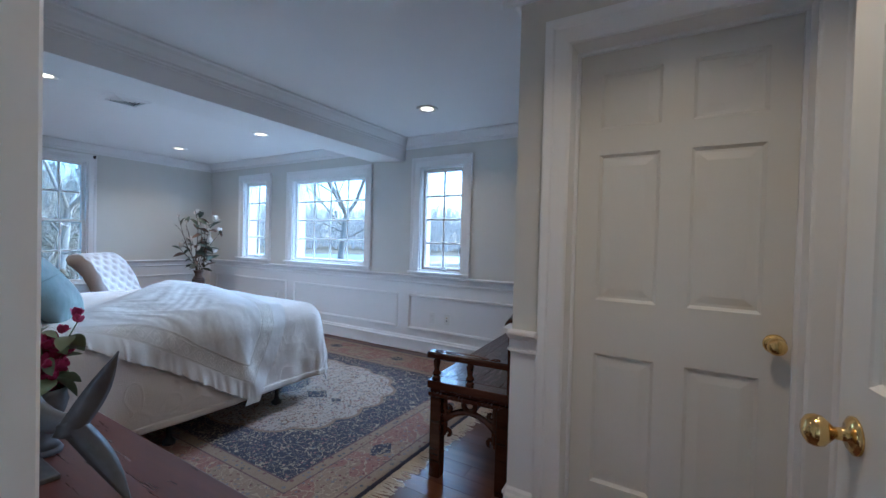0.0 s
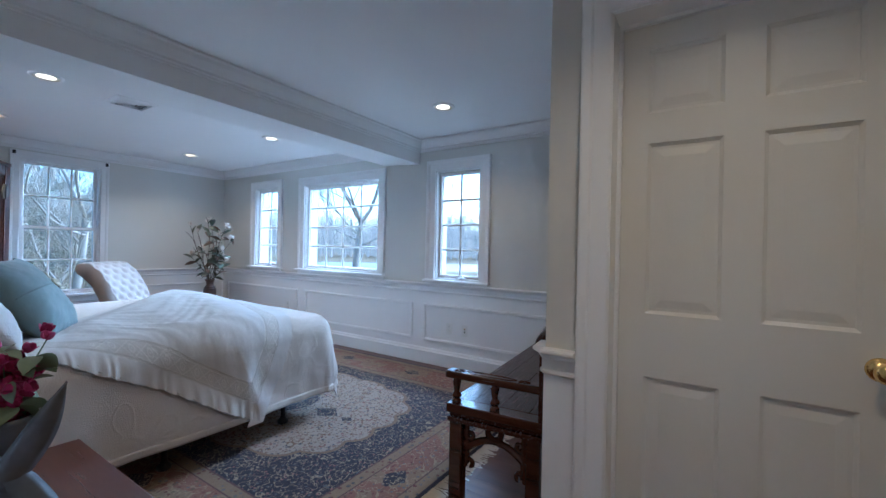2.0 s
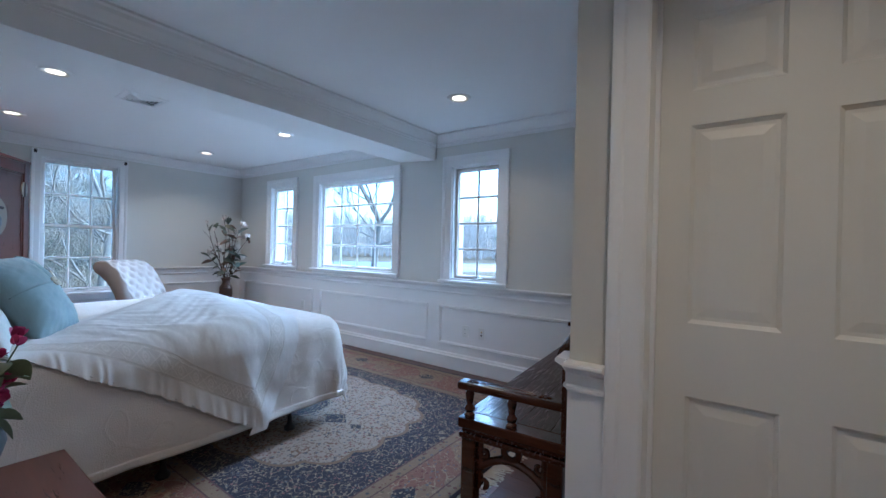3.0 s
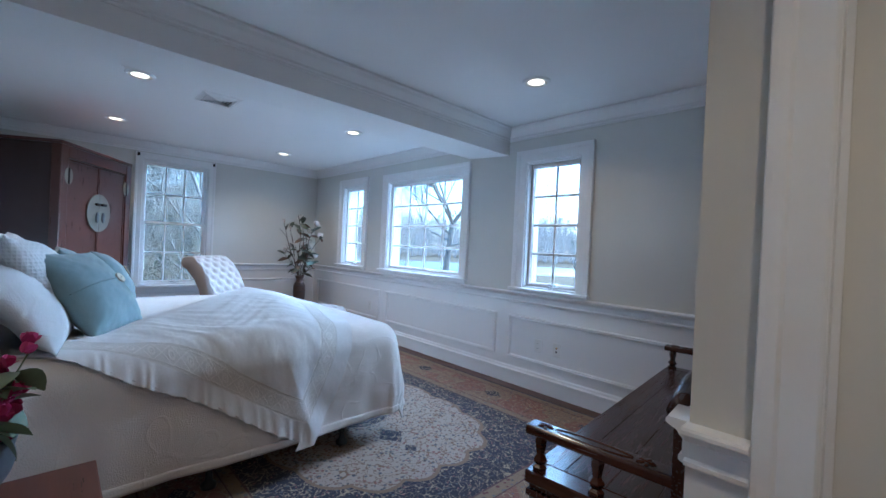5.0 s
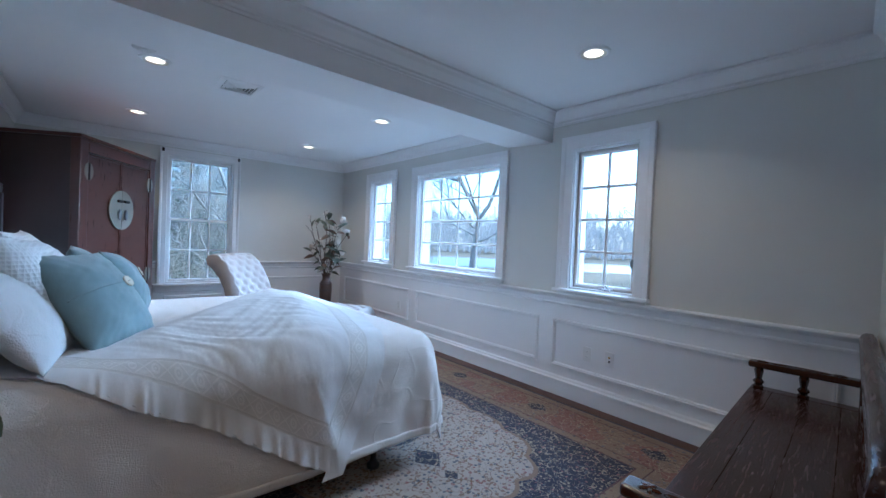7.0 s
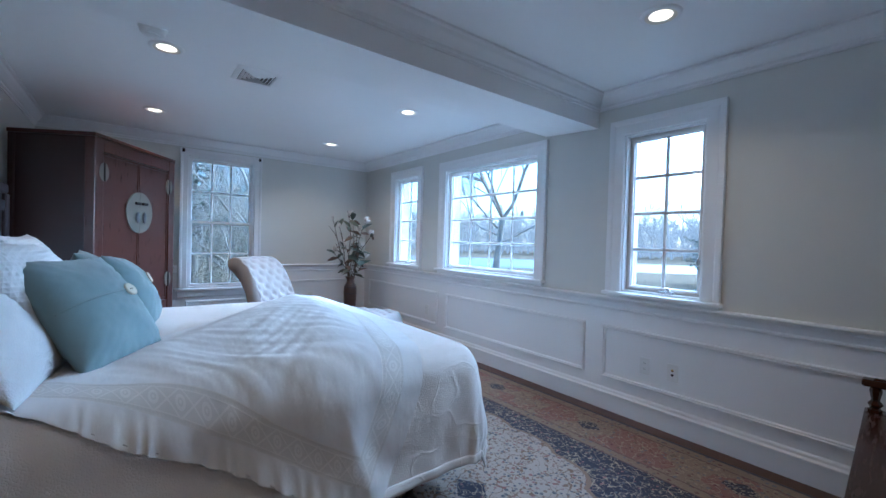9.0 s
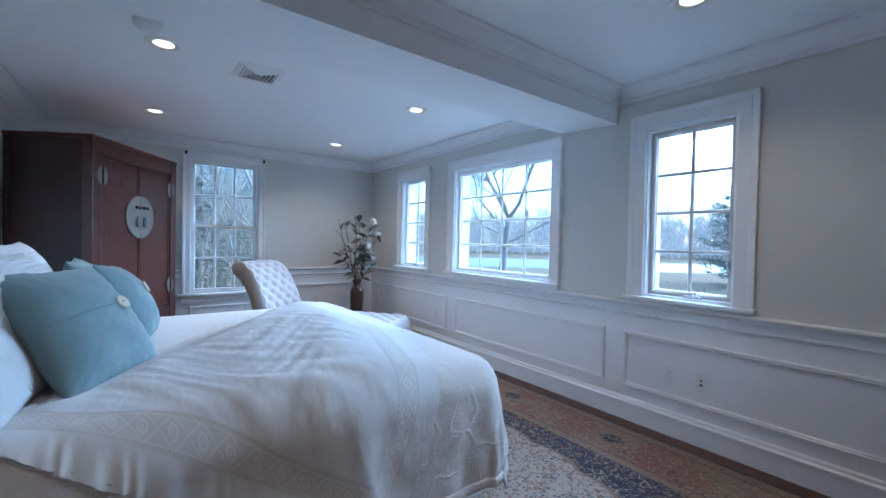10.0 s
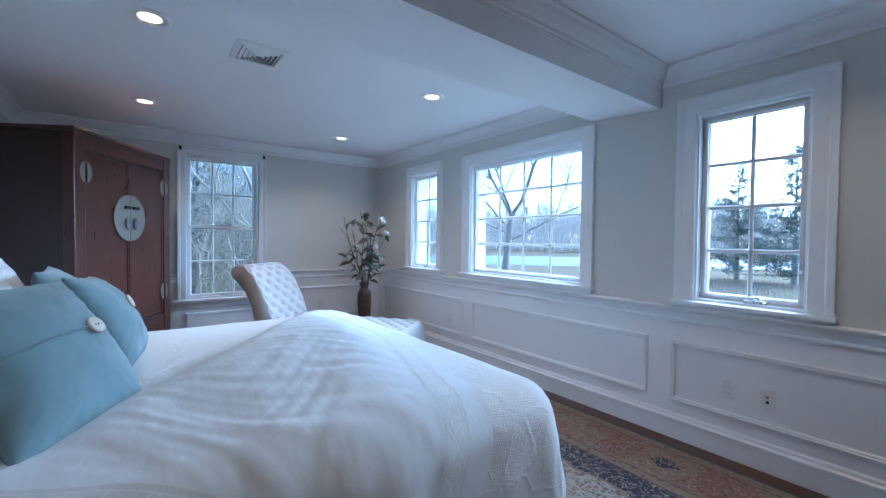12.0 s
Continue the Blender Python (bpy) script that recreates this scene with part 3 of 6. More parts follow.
    pile = noise_tex(t, v, 320, 2)
    col = mix(t, wear * 0.08, col, (0.25, 0.19, 0.15))
    col = mix(t, pile * 0.34, col, (0.05, 0.04, 0.035))
    t.links.new(col, b.inputs["Base Color"])
    b.inputs["Roughness"].default_value = 0.95
    b.inputs["Sheen Weight"].default_value = 0.1
    bump(t, b, pile, 0.5, 0.003)
    return m


M_RUG = rug_material()
M_FRINGE = cloth("fringe_cotton", (0.62, 0.55, 0.44), 900, 0.95)
M_QUILT = quilt("coverlet_cotton", (0.72, 0.69, 0.66))
M_SHEET = cloth("duvet_linen", (0.67, 0.67, 0.67), 1400, 0.85, 0.45, 0.02, 0.15, 15.0, 0.007, (0.22, 1.0, 0.6), 0.9)
M_LACE = lace("lace_cotton", (0.67, 0.655, 0.63))
M_WAFFLE = waffle("waffle_cotton", (0.64, 0.64, 0.64))
M_SHAM = quilt("sham_cotton", (0.64, 0.635, 0.63))
M_SHADE = plain("duct_shade", (0.22, 0.22, 0.22), 0.6, vary=0.1)
M_TEAL = cloth("teal_cotton", (0.175, 0.235, 0.245), 1500, 0.8, 0.5, 0.05, 0.25, 16.0, 0.006, (0.25, 1.0, 0.5), 0.5)
M_SHELL = plain("shell", (0.72, 0.66, 0.52), 0.25, vary=0.15, grain=40)
M_LINEN = cloth("chaise_linen", (0.44, 0.415, 0.40), 1300, 0.88, 0.2, 0.04, 0.15, 9.0)
M_DARKWOOD = wood("bench_wood", (0.026, 0.009, 0.007), (0.072, 0.024, 0.015), 0.26, 1, 1.2, coat=0.12, contrast=0.7)
M_DARKWOODX = wood("bench_arm_wood", (0.022, 0.008, 0.005), (0.085, 0.028, 0.015), 0.24, 0, 1.2, coat=0.35)
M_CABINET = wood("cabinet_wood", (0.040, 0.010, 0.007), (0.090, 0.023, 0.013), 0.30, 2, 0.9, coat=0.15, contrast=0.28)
# Darker version of the cabinet wood, for the body and back posts
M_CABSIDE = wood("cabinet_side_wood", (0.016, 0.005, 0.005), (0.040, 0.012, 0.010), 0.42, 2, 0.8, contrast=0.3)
M_CHEST = wood("chest_wood", (0.050, 0.013, 0.009), (0.13, 0.038, 0.024), 0.30, 0, 0.9, coat=0.2)
M_PALEBRASS = plain("pale_brass", (0.25, 0.235, 0.20), 0.5, 0.35, vary=0.1, grain=30)
M_PEWTER = plain("pewter", (0.20, 0.21, 0.23), 0.45, 0.5, vary=0.45, grain=14, relief=0.6, large=9, dist=0.004)
M_HEAD = plain("headboard_wood", (0.025, 0.018, 0.022), 0.32, vary=0.2)
M_VASE = plain("vase_bronze", (0.10, 0.06, 0.045), 0.35, 0.5, vary=0.35, grain=35, relief=0.4)
M_LEAF = plain("leaf_green", (0.085, 0.105, 0.075), 0.42, vary=0.35, grain=14, large=6)
M_LEAFB = plain("leaf_brown", (0.20, 0.13, 0.09), 0.6, vary=0.3, grain=14, large=6)
M_STEM = plain("stem_bark", (0.08, 0.06, 0.045), 0.8, vary=0.3)
M_PETAL = plain("petal_white", (0.78, 0.74, 0.69), 0.6, vary=0.06)
M_BLOOM = plain("petal_magenta", (0.50, 0.030, 0.16), 0.6, vary=0.35, grain=18, large=9)
M_SPRIG = plain("sprig_green", (0.20, 0.25, 0.15), 0.5, vary=0.3, grain=18, large=9)
M_MATTRESS = cloth("ticking", (0.5, 0.48, 0.45), 800)


# ---- rug ----
bm = nb()
nx, ny = 60, 48
HX, HY = 1.72, 1.39
grid = [[bm.verts.new((-HX + 2 * HX * i / nx, -HY + 2 * HY * j / ny, 0.0105 + 0.0012 * noise.noise((i * 0.23, j * 0.23, 3)))) for j in range(ny + 1)] for i in range(nx + 1)]
for i in range(nx):
    for j in range(ny):
        bm.faces.new((grid[i][j], grid[i + 1][j], grid[i + 1][j + 1], grid[i][j + 1]))
rim = bmesh.ops.extrude_edge_only(bm, edges=[e for e in bm.edges if e.is_boundary])
for v in (g for g in rim["geom"] if isinstance(g, bmesh.types.BMVert)):
    v.co.z = 0.0015
rug = part("rug", bm, M_RUG, smooth=True)
rug.location = (-2.94, 2.33, 0)
tagged(rug, "worn floral wool rug in navy, cream and rose on the floor", "rug")
rnd = random.Random(4)
for side in (1, -1):
    bm = nb()
    y = -HY + 0.01
    while y < HY - 0.01:
        L = rnd.uniform(0.075, 0.12)
        d = rnd.uniform(-0.03, 0.03)
        h = rnd.uniform(0.004, 0.009)
        w = 0.006
        loft(bm, [[(side * (HX - 0.004 + k * L), y + d * k * k - w * f, h * (1 - 0.6 * k) * g + 0.001) for f, g in ((1, 0), (0, 1), (-1, 0))] for k in (0, 0.5, 1.0)], caps=True)
        y += rnd.uniform(0.0075, 0.011)
    part("fringe", bm, M_FRINGE, rug, "frayed cream cotton fringe")

# ---- bed ----
BX0, BX1, BHEAD, BFOOT, BTOP, BR = -4.345, -2.372, 0.43, 2.385, 0.735, 0.13
BC = (BX0 + BX1) / 2
HALF = (BX1 - BX0) / 2 - BR
FLAT = BFOOT - BR


def drape(sx, sy, lift=0.0):
    """From the cloth's own lengths (sx across from the bed's middle, sy from the wall) to the place where it lies or hangs."""
    dx = max(abs(sx) - HALF, 0.0)
    dy = max(sy - FLAT, 0.0)
    d = max(dx, dy) if dx * dy == 0 else (dx ** 6 + dy ** 6) ** (1 / 6)
    x = BC + math.copysign(min(abs(sx), HALF), sx)
    y = min(sy, FLAT)
    if d <= 0:
        return Vector((x, y, BTOP + lift)), Vector((0, 0, 1)), 0.0
    n = Vector((math.copysign(dx, sx), dy, 0)).normalized()
    q = d / BR
    if q < math.pi / 2:
        out, down = BR * math.sin(q), BR * (1 - math.cos(q))
        nn = n * math.sin(q) + Vector((0, 0, math.cos(q)))
    else:
        fall = d - BR * math.pi / 2
        out, down = BR + 0.07 * fall, BR + fall
        nn = n + Vector((0, 0, 0.07))
    return Vector((x, y, BTOP)) + n * out - Vector((0, 0, down)) + nn * lift, n, d


def cloth_grid(name, nu, nv, at, material, parent=None, label="", thick=0.006, span=1.0):
    bm = nb()
    g = [[bm.verts.new(at(i / nu, j / nv)) for j in range(nv + 1)] for i in range(nu + 1)]
    for i in range(nu):
        for j in range(nv):
            bm.faces.new((g[i][j], g[i + 1][j], g[i + 1][j + 1], g[i][j + 1]))
    lay = bm.loops.layers.uv.new("UVMap")
    place = {g[i][j]: (i / nu, span * j / nv) for i in range(nu + 1) for j in range(nv + 1)}
    for f in bm.faces:
        for lp in f.loops:
            lp[lay].uv = place[lp.vert]
    bmesh.ops.recalc_face_normals(bm, faces=bm.faces)
    heart = Vector((BC, 1.2, 0.2))
    if sum(f.normal.dot(f.calc_center_median() - heart) for f in bm.faces) < 0:
        bmesh.ops.reverse_faces(bm, faces=bm.faces)
    ob = part(name, bm, material, parent, label, smooth=True, recalc=False)
    md = ob.modifiers.new("thickness", "SOLIDIFY")
    md.thickness, md.offset = thick, -1
    md.use_rim = thick > 0.0015
    return ob


bed = holder("bed", Matrix.Translation((BC, BHEAD, 0)), "king bed on a low black metal frame with a dark headboard", "bed")
inv = Matrix.Translation((-BC, -BHEAD, 0))
bm = nb()
box(bm, BX0 + 0.03, BX1 - 0.03, BHEAD, BFOOT - 0.03, 0.20, 0.44, 0.03, 2, inv)
part("box_spring", bm, M_MATTRESS, bed)
bm = nb()
box(bm, BX0 + 0.025, BX1 - 0.025, BHEAD, BFOOT - 0.025, 0.445, 0.715, 0.09, 4, inv)
part("mattress", bm, M_MATTRESS, bed)
bm = nb()
for x in (BX0 + 0.06, BC, BX1 - 0.10):
    box(bm, x, x + 0.035, BHEAD, BFOOT - 0.08, 0.165, 0.197, 0, 1, inv)
for y in (BHEAD + 0.1, 1.3, BFOOT - 0.14):
    box(bm, BX0 + 0.06, BX1 - 0.065, y, y + 0.035, 0.160, 0.192, 0, 1, inv)
part("frame", bm, M_BLACK, bed)
for x in (BX0 + 0.11, BC, BX1 - 0.125):
    for y in (BHEAD + 0.15, 1.30, 2.03):
        bm = nb()
        lathe(bm, [(0.034, 0.013), (0.036, 0.03), (0.020, 0.045), (0.015, 0.06), (0.013, 0.165)], 14, Matrix.Translation((x - BC, y - BHEAD, 0)))
        part("leg", bm, M_BLACK, bed, smooth=True)
bm = nb()
box(bm, BX0 - 0.01, BX1 + 0.01, 0.335, 0.385, 0.02, 1.44, 0.006, 2, inv)
box(bm, BX0 - 0.03, BX1 + 0.03, 0.32, 0.40, 1.44, 1.50, 0.012, 2, inv)
box(bm, BX0 - 0.01, BX1 + 0.01, 0.385, 0.398, 1.34, 1.40, 0.005, 2, inv)
for x in (BX0 - 0.03, BX1 - 0.05):
    box(bm, x, x + 0.08, 0.325, 0.405, 0.0, 1.44, 0.008, 2, inv)
part("headboard", bm, M_HEAD, bed, "dark moulded wooden headboard")

DROP = BR * math.pi / 2 + 0.405


def side_fold(sx, sy, d):
    """How far the hanging cloth stands out from the bed's side."""
    k = min(1.0, max(0.0, (d - 0.12) / 0.4))
    wave = 0.014 * math.sin(sx * 4.1 + sy * 5.3) + 0.008 * math.sin(sy * 11.0 + sx * 3.0 + 1.0) + 0.050 * noise.noise((sx * 2.6, sy * 2.6, 0.3)) + 0.016 * noise.noise((sx * 5.5 + sy * 3, sy * 7.5 - sx * 3, 2.3))
    corner = max(0.0, 1 - abs(abs(sx) - HALF - 0.25) / 0.3) * max(0.0, 1 - abs(sy - FLAT - 0.25) / 0.3)
    return k, k * (wave + 0.02 + corner * 0.05)


def coverlet_at(u, v):
    sx = -(HALF + DROP) + 2 * (HALF + DROP) * u
    sy = 0.50 + (FLAT + DROP - 0.50) * v
    p, n, d = drape(sx, sy, 0.004)
    k, w = side_fold(sx, sy, d)
    p += n * w
    p.z += k * 0.006 * math.sin(sx * 4 + sy * 5) + 0.004 * noise.noise((sx * 4, sy * 4, 1.7)) + 0.006 * noise.noise((sx * 1.3, sy * 1.3, 5.7)) - k * 0.01
    return p


coverlet = tagged(cloth_grid("coverlet", 110, 90, coverlet_at, M_QUILT), "cream quilted coverlet draped over the bed", "coverlet")
cloth_grid("hem", 3, 110, lambda u, v: coverlet_at(1 - 0.014 * (1 - u) - 0.0002, v * 0.985) + Vector((0.005, 0, 0)), M_QUILT, coverlet, thick=0.006)
cloth_grid("hem", 3, 110, lambda u, v: coverlet_at(v, 1 - 0.016 * (1 - u)) + Vector((0, 0.005, 0)), M_QUILT, coverlet, thick=0.006)


def duvet_east(y):
    return HALF + 0.13 + 0.597 * (y - 0.9) + 0.010 * math.sin(y * 9)


def duvet_north(sx):
    return 2.19 - 0.22 * max(sx, 0.0) ** 1.85 + 0.008 * math.sin(sx * 7)


def duvet_west(y):
    return (-3.02 - 1.12 * (y - 0.92)) - BC


def duvet_lift(p, sx, sy):
    hump = 0.108 * math.exp(-(((p.x + 3.36) / 1.0) ** 2) - ((p.y - 1.96) / 0.62) ** 2) + 0.035 * math.exp(-(((p.x + 2.95) / 0.5) ** 2) - ((p.y - 1.35) / 0.5) ** 2)
    fold = 0.012 * math.sin(5.5 * (p.x * 0.8 + p.y * 0.55) + 2.2 * noise.noise((p.x * 1.4, p.y * 1.4, 2))) + 0.011 * noise.noise((p.x * 3.2, p.y * 5.5, p.z * 3))
    w1 = noise.noise((p.x * 1.1, p.y * 1.1, 8)) * 3.0
    along = math.sin(34 * (p.x * 0.35 + p.y * 0.94) + w1 * 3) * max(0.0, noise.noise((p.x * 1.7 + 4, p.y * 1.7, 1)) + 0.05)
    down = math.sin(26 * (p.x * 0.97 - p.y * 0.25) + w1 * 2) * max(0.0, noise.noise((p.x * 1.5 - 3, p.y * 1.5, 5)) + 0.05)
    fold += 0.0022 * along + 0.0022 * down
    w2, w3 = 0.12 * noise.noise((p.x * 2.3, p.y * 2.3, 11)), 0.12 * noise.noise((p.x * 2.1, p.y * 2.6, 15))
    s, c = p.x * 0.6 + p.y * 0.8 + w2, p.x * 0.8 - p.y * 0.6 + w3
    some = max(0.0, noise.noise((p.x * 2.2, p.y * 2.2, 21)) + 0.2)
    crease = 0.0045 * noise.noise((s * 3, c * 24, p.z * 2)) + 0.013 * some * noise.noise((s * 15, c * 3, 4)) + 0.0007 * noise.noise((s * 40, c * 40, 7))
    return 0.026 + hump + fold * 0.7 + crease


def duvet_point(sx, sy, extra=0.0):
    p, n, d = drape(sx, sy, 0)
    inside = min(duvet_east(min(sy, 1.78)) - sx, duvet_north(sx) - sy, sx - duvet_west(sy))
    k = min(1.0, max(0.0, inside / 0.40))
    k = k * k * (3 - 2 * k)
    full = max(0.016, duvet_lift(p, sx, sy))
    q = drape(sx, sy, 0.014 + (full - 0.014) * (0.12 + 0.88 * k) + min(d, 0.2) * 0.05 + extra)[0]
    return q + n * side_fold(sx, sy, d)[1] if d > 0 else q


def duvet_at(u, v):
    y = 0.60 + 1.5 * v
    for _ in range(3):
        sx = duvet_west(y) + (duvet_east(min(y, 1.78)) - duvet_west(y)) * u
        y = 0.60 + (duvet_north(sx) - 0.60) * v
    p = duvet_point(sx, y)
    return p


duvet = tagged(cloth_grid("duvet", 180, 150, duvet_at, M_SHEET, thick=0.012), "white linen duvet bunched across the bed, edged with lace", "duvet")


def lace_east(u, v):
    y = 0.66 + 1.02 * v
    return duvet_point(duvet_east(y) - 0.085 - 0.12 * u, y, 0.0015)


def lace_north(u, v):
    sx = duvet_east(1.75) - 0.10 - (duvet_east(1.75) + 0.95) * v
    return duvet_point(sx, duvet_north(sx) - 0.085 - 0.115 * u, 0.0015)


def ruffle_east(u, v):
    y = 0.64 + 1.07 * v
    p = duvet_point(duvet_east(min(y, 1.78)) - 0.09 + 0.10 * u, y, 0.001)
    return p + Vector((0.002 + 0.0035 * u * math.sin(v * 120 + 7 * noise.noise((v * 9, 0, 0))), 0.004 * u * math.cos(v * 93), 0.004 * u * noise.noise((v * 16, 4, 0))))


def ruffle_north(u, v):
    sx = duvet_east(1.75) - (duvet_east(1.75) + 0.95) * v
    p = duvet_point(sx, duvet_north(sx) - 0.09 + 0.10 * u, 0.002)
    return p + Vector((0, 0.006 * u * noise.noise((v * 20, 1, 1)), 0.002 * u * math.cos(v * 110 + 9 * noise.noise((v * 9, 2, 0)))))


for f, nm, mt, nu, nv in ((lace_east, "lace_band", M_LACE, 10, 160), (lace_north, "lace_band", M_LACE, 10, 180), (ruffle_east, "ruffle", M_SHEET, 5, 260), (ruffle_north, "ruffle", M_SHEET, 5, 260)):
    cloth_grid(nm, nu, nv, f, mt, duvet, thick=0.001, span=15.0 if f is lace_east else 26.0)


def cushion(name, corner, ux, vy, thick, material, label, category="pillow", seed=1, puff=0.6, group="", dent=0.0):
    """A filled cushion between four corners: corner, along ux and up vy; ears at the corners, wrinkles along the edges."""
    corner, ux, vy = Vector(corner), Vector(ux), Vector(vy)
    nrm = ux.cross(vy).normalized()
    mid = corner + (ux + vy) / 2
    bm = nb()
    n = 48
    layers = []
    for s in (1, -1):
        g = []
        for i in range(n + 1):
            row = []
            for j in range(n + 1):
                a, b = 2 * i / n - 1, 2 * j / n - 1
                e = max(0.0, 1 - abs(a) ** 2.6) * max(0.0, 1 - abs(b) ** 2.6)
                pa = a * (1 - 0.075 * (1 - b * b)) * 0.5
                pb = b * (1 - 0.075 * (1 - a * a)) * 0.5
                h = thick * 0.5 * max(e, 0.0) ** puff
                rim = 1 - min(1.0, e * 3)
                wr = 0.010 * noise.noise((a * 2.1 + seed, b * 2.3, s * 3.0)) + 0.0035 * math.sin(26 * (a if abs(b) > abs(a) else b) + seed) * rim * (1 if e > 0 else 0)
                wr += 0.006 * noise.noise((a * 6 + seed, b * 6 - seed, s)) * (0.3 + rim)
                pull = abs(a * b) ** 1.5
                wr += 0.0045 * math.sin(30 * (abs(a) - abs(b)) + seed * 2 + 3 * noise.noise((a * 2, b * 2, seed))) * pull + 0.0035 * noise.noise((a * 3 + b * 2, (b - a * 0.3) * 13, seed))
                hh = (h + wr * (e ** 0.3 if e > 0 else 0) - dent * math.exp(-(a * a + b * b) * 3)) * s
                row.append(bm.verts.new(ux * pa + vy * pb + nrm * hh - vy * (0.03 * (1 - b) * 0.5 * (1 - a * a))))
            g.append(row)
        layers.append(g)
        for i in range(n):
            for j in range(n):
                bm.faces.new((g[i][j], g[i + 1][j], g[i + 1][j + 1], g[i][j + 1]))
    bmesh.ops.remove_doubles(bm, verts=bm.verts, dist=0.0006)
    ob = part(name, bm, material, smooth=True)
    ob.location = mid
    tagged(ob, label, category, group)
    return ob, nrm


p1, nrm1 = cushion("pillow", (-2.665, 0.860, 0.750), (-0.44, 0.235, -0.005), (-0.20, -0.230, 0.378), 0.20, M_TEAL, "square teal cushion with a shell button on the bed", seed=2, group="teal cushions")


def seam(parent, a0, b0, a1, b1, ux, vy, nrm, thick, material):
    """A stitched flap edge following the cushion's face."""
    bm = nb()
    rings = []
    for k in range(33):
        f = k / 32
        a, b = a0 + (a1 - a0) * f, b0 + (b1 - b0) * f
        e = max(0.0, 1 - abs(a) ** 2.6) * max(0.0, 1 - abs(b) ** 2.6)
        c = ux * a * (1 - 0.075 * (1 - b * b)) * 0.5 + vy * b * (1 - 0.075 * (1 - a * a)) * 0.5 + nrm * (thick * 0.5 * e ** 0.6 + 0.004)
        rings.append([c - vy * 0.008, c + nrm * 0.003, c + vy * 0.008, c - nrm * 0.006])
    loft(bm, rings)
    return part("flap_seam", bm, material, parent)


U1, V1 = Vector((-0.44, 0.235, -0.005)), Vector((-0.20, -0.230, 0.378))
seam(p1, -0.97, -0.02, 0.97, 0.06, U1, V1, nrm1, 0.20, M_TEAL)


def button(parent, ux, vy, nrm, a, b, thick):
    c = ux * a * 0.5 + vy * b * 0.5 + nrm * (thick * 0.5 + 0.010)
    q = nrm.to_track_quat("Z", "Y").to_matrix().to_4x4()
    bm = nb()
    lathe(bm, [(0.0, -0.004), (0.026, -0.003), (0.029, 0.002), (0.027, 0.007), (0.018, 0.006), (0.0, 0.005)], 22, Matrix.Translation(c) @ q)
    o = part("button", bm, M_SHELL, parent, "round pale shell button", smooth=True)
    for s in (-1, 1):
        bm = nb()
        lathe(bm, [(0.0026, 0.003), (0.0026, 0.0064), (0.0, 0.0066)], 8, Matrix.Translation(c) @ q @ Matrix.Translation((s * 0.006, 0, 0)))
        part("hole", bm, M_SLOT, o)


button(p1, U1, V1, nrm1, 0.36, 0.02, 0.185)
U2, V2 = Vector((-0.40, 0.045, -0.03)), Vector((-0.01, -0.185, 0.355))
p2, nrm2 = cushion("pillow", (-3.325, 1.05, 0.775), U2, V2, 0.18, M_TEAL, "square teal cushion leaning behind the front one", seed=7, group="teal cushions")
nrm2f = U2.cross(V2).normalized()
button(p2, U2, V2, -nrm2f if nrm2f.y < 0 else nrm2f, 0.0, 0.14, 0.17)
cushion("pillow", (-3.72, 0.93, 0.765), (-0.43, -0.01, 0.0), (0.0, -0.19, 0.36), 0.17, M_TEAL, "square teal cushion standing against white pillows", seed=11, group="teal cushions")
cushion("pillow", (-2.74, 0.73, 0.78), (-0.80, 0.06, -0.04), (-0.02, -0.17, 0.43), 0.24, M_WAFFLE, "white waffle-weave pillow propped on the headboard", seed=3, group="white pillows")
cushion("pillow", (-3.55, 0.66, 0.79), (-0.74, 0.0, 0.0), (0.0, -0.17, 0.42), 0.20, M_WAFFLE, "white waffle-weave pillow at the far side of the headboard", seed=5, group="white pillows")
cushion("pillow", (-2.44, 0.735, 0.755), (-0.58, 0.065, 0.0), (-0.06, -0.26, 0.33), 0.16, M_SHAM, "white quilted sham slumped by the bed's edge", seed=9, group="white pillows")
cushion("pillow", (-2.62, 0.50, 0.80), (-0.70, 0.0, 0.0), (0.0, -0.05, 0.50), 0.10, M_SHAM, "white quilted sham upright against the headboard", seed=13, group="white pillows")


# ---- chaise longue ----
chaise = holder("chaise_longue", pose(-6.00, 2.20, 0, 0, 0, math.degrees(math.atan2(0.61, 0.79))), "cream linen tufted chaise longue with a rolled back", "chaise longue")


def tuft(a, b, step_a, step_b, depth):
    """Diamond tufting: deep at the buttons, shallow pleats between them."""
    u, v = a / step_a, b / step_b
    best = 9.0
    for i in (math.floor(u), math.floor(u) + 1):
        for h in (0.0, 0.5):
            for j in (math.floor(v), math.floor(v) + 1):
                d = math.hypot((u - i - h) * step_a, (v - j - h) * step_b)
                best = min(best, d)
    pleat = min(abs(((u + v) % 1.0) - 0.5), abs(((u - v) % 1.0) - 0.5))
    return -depth * math.exp(-(best / 0.032) ** 2) - depth * 0.35 * max(0.0, 1 - abs(0.5 - pleat) * 0 - min(abs((u + v) % 1.0), 1 - (u + v) % 1.0, (u - v) % 1.0, 1 - (u - v) % 1.0) * 6)


BACK = [(0.10, 0.30), (0.08, 0.42), (0.03, 0.60), (-0.05, 0.74), (-0.15, 0.84), (-0.215, 0.885), (-0.235, 0.93), (-0.215, 0.975), (-0.16, 0.995), (-0.09, 1.0), (-0.03, 0.975),
        (0.03, 0.925), (0.085, 0.86), (0.13, 0.79), (0.17, 0.72), (0.205, 0.65), (0.235, 0.58), (0.26, 0.51), (0.285, 0.44), (0.30, 0.38), (0.30, 0.30)]
fine = []
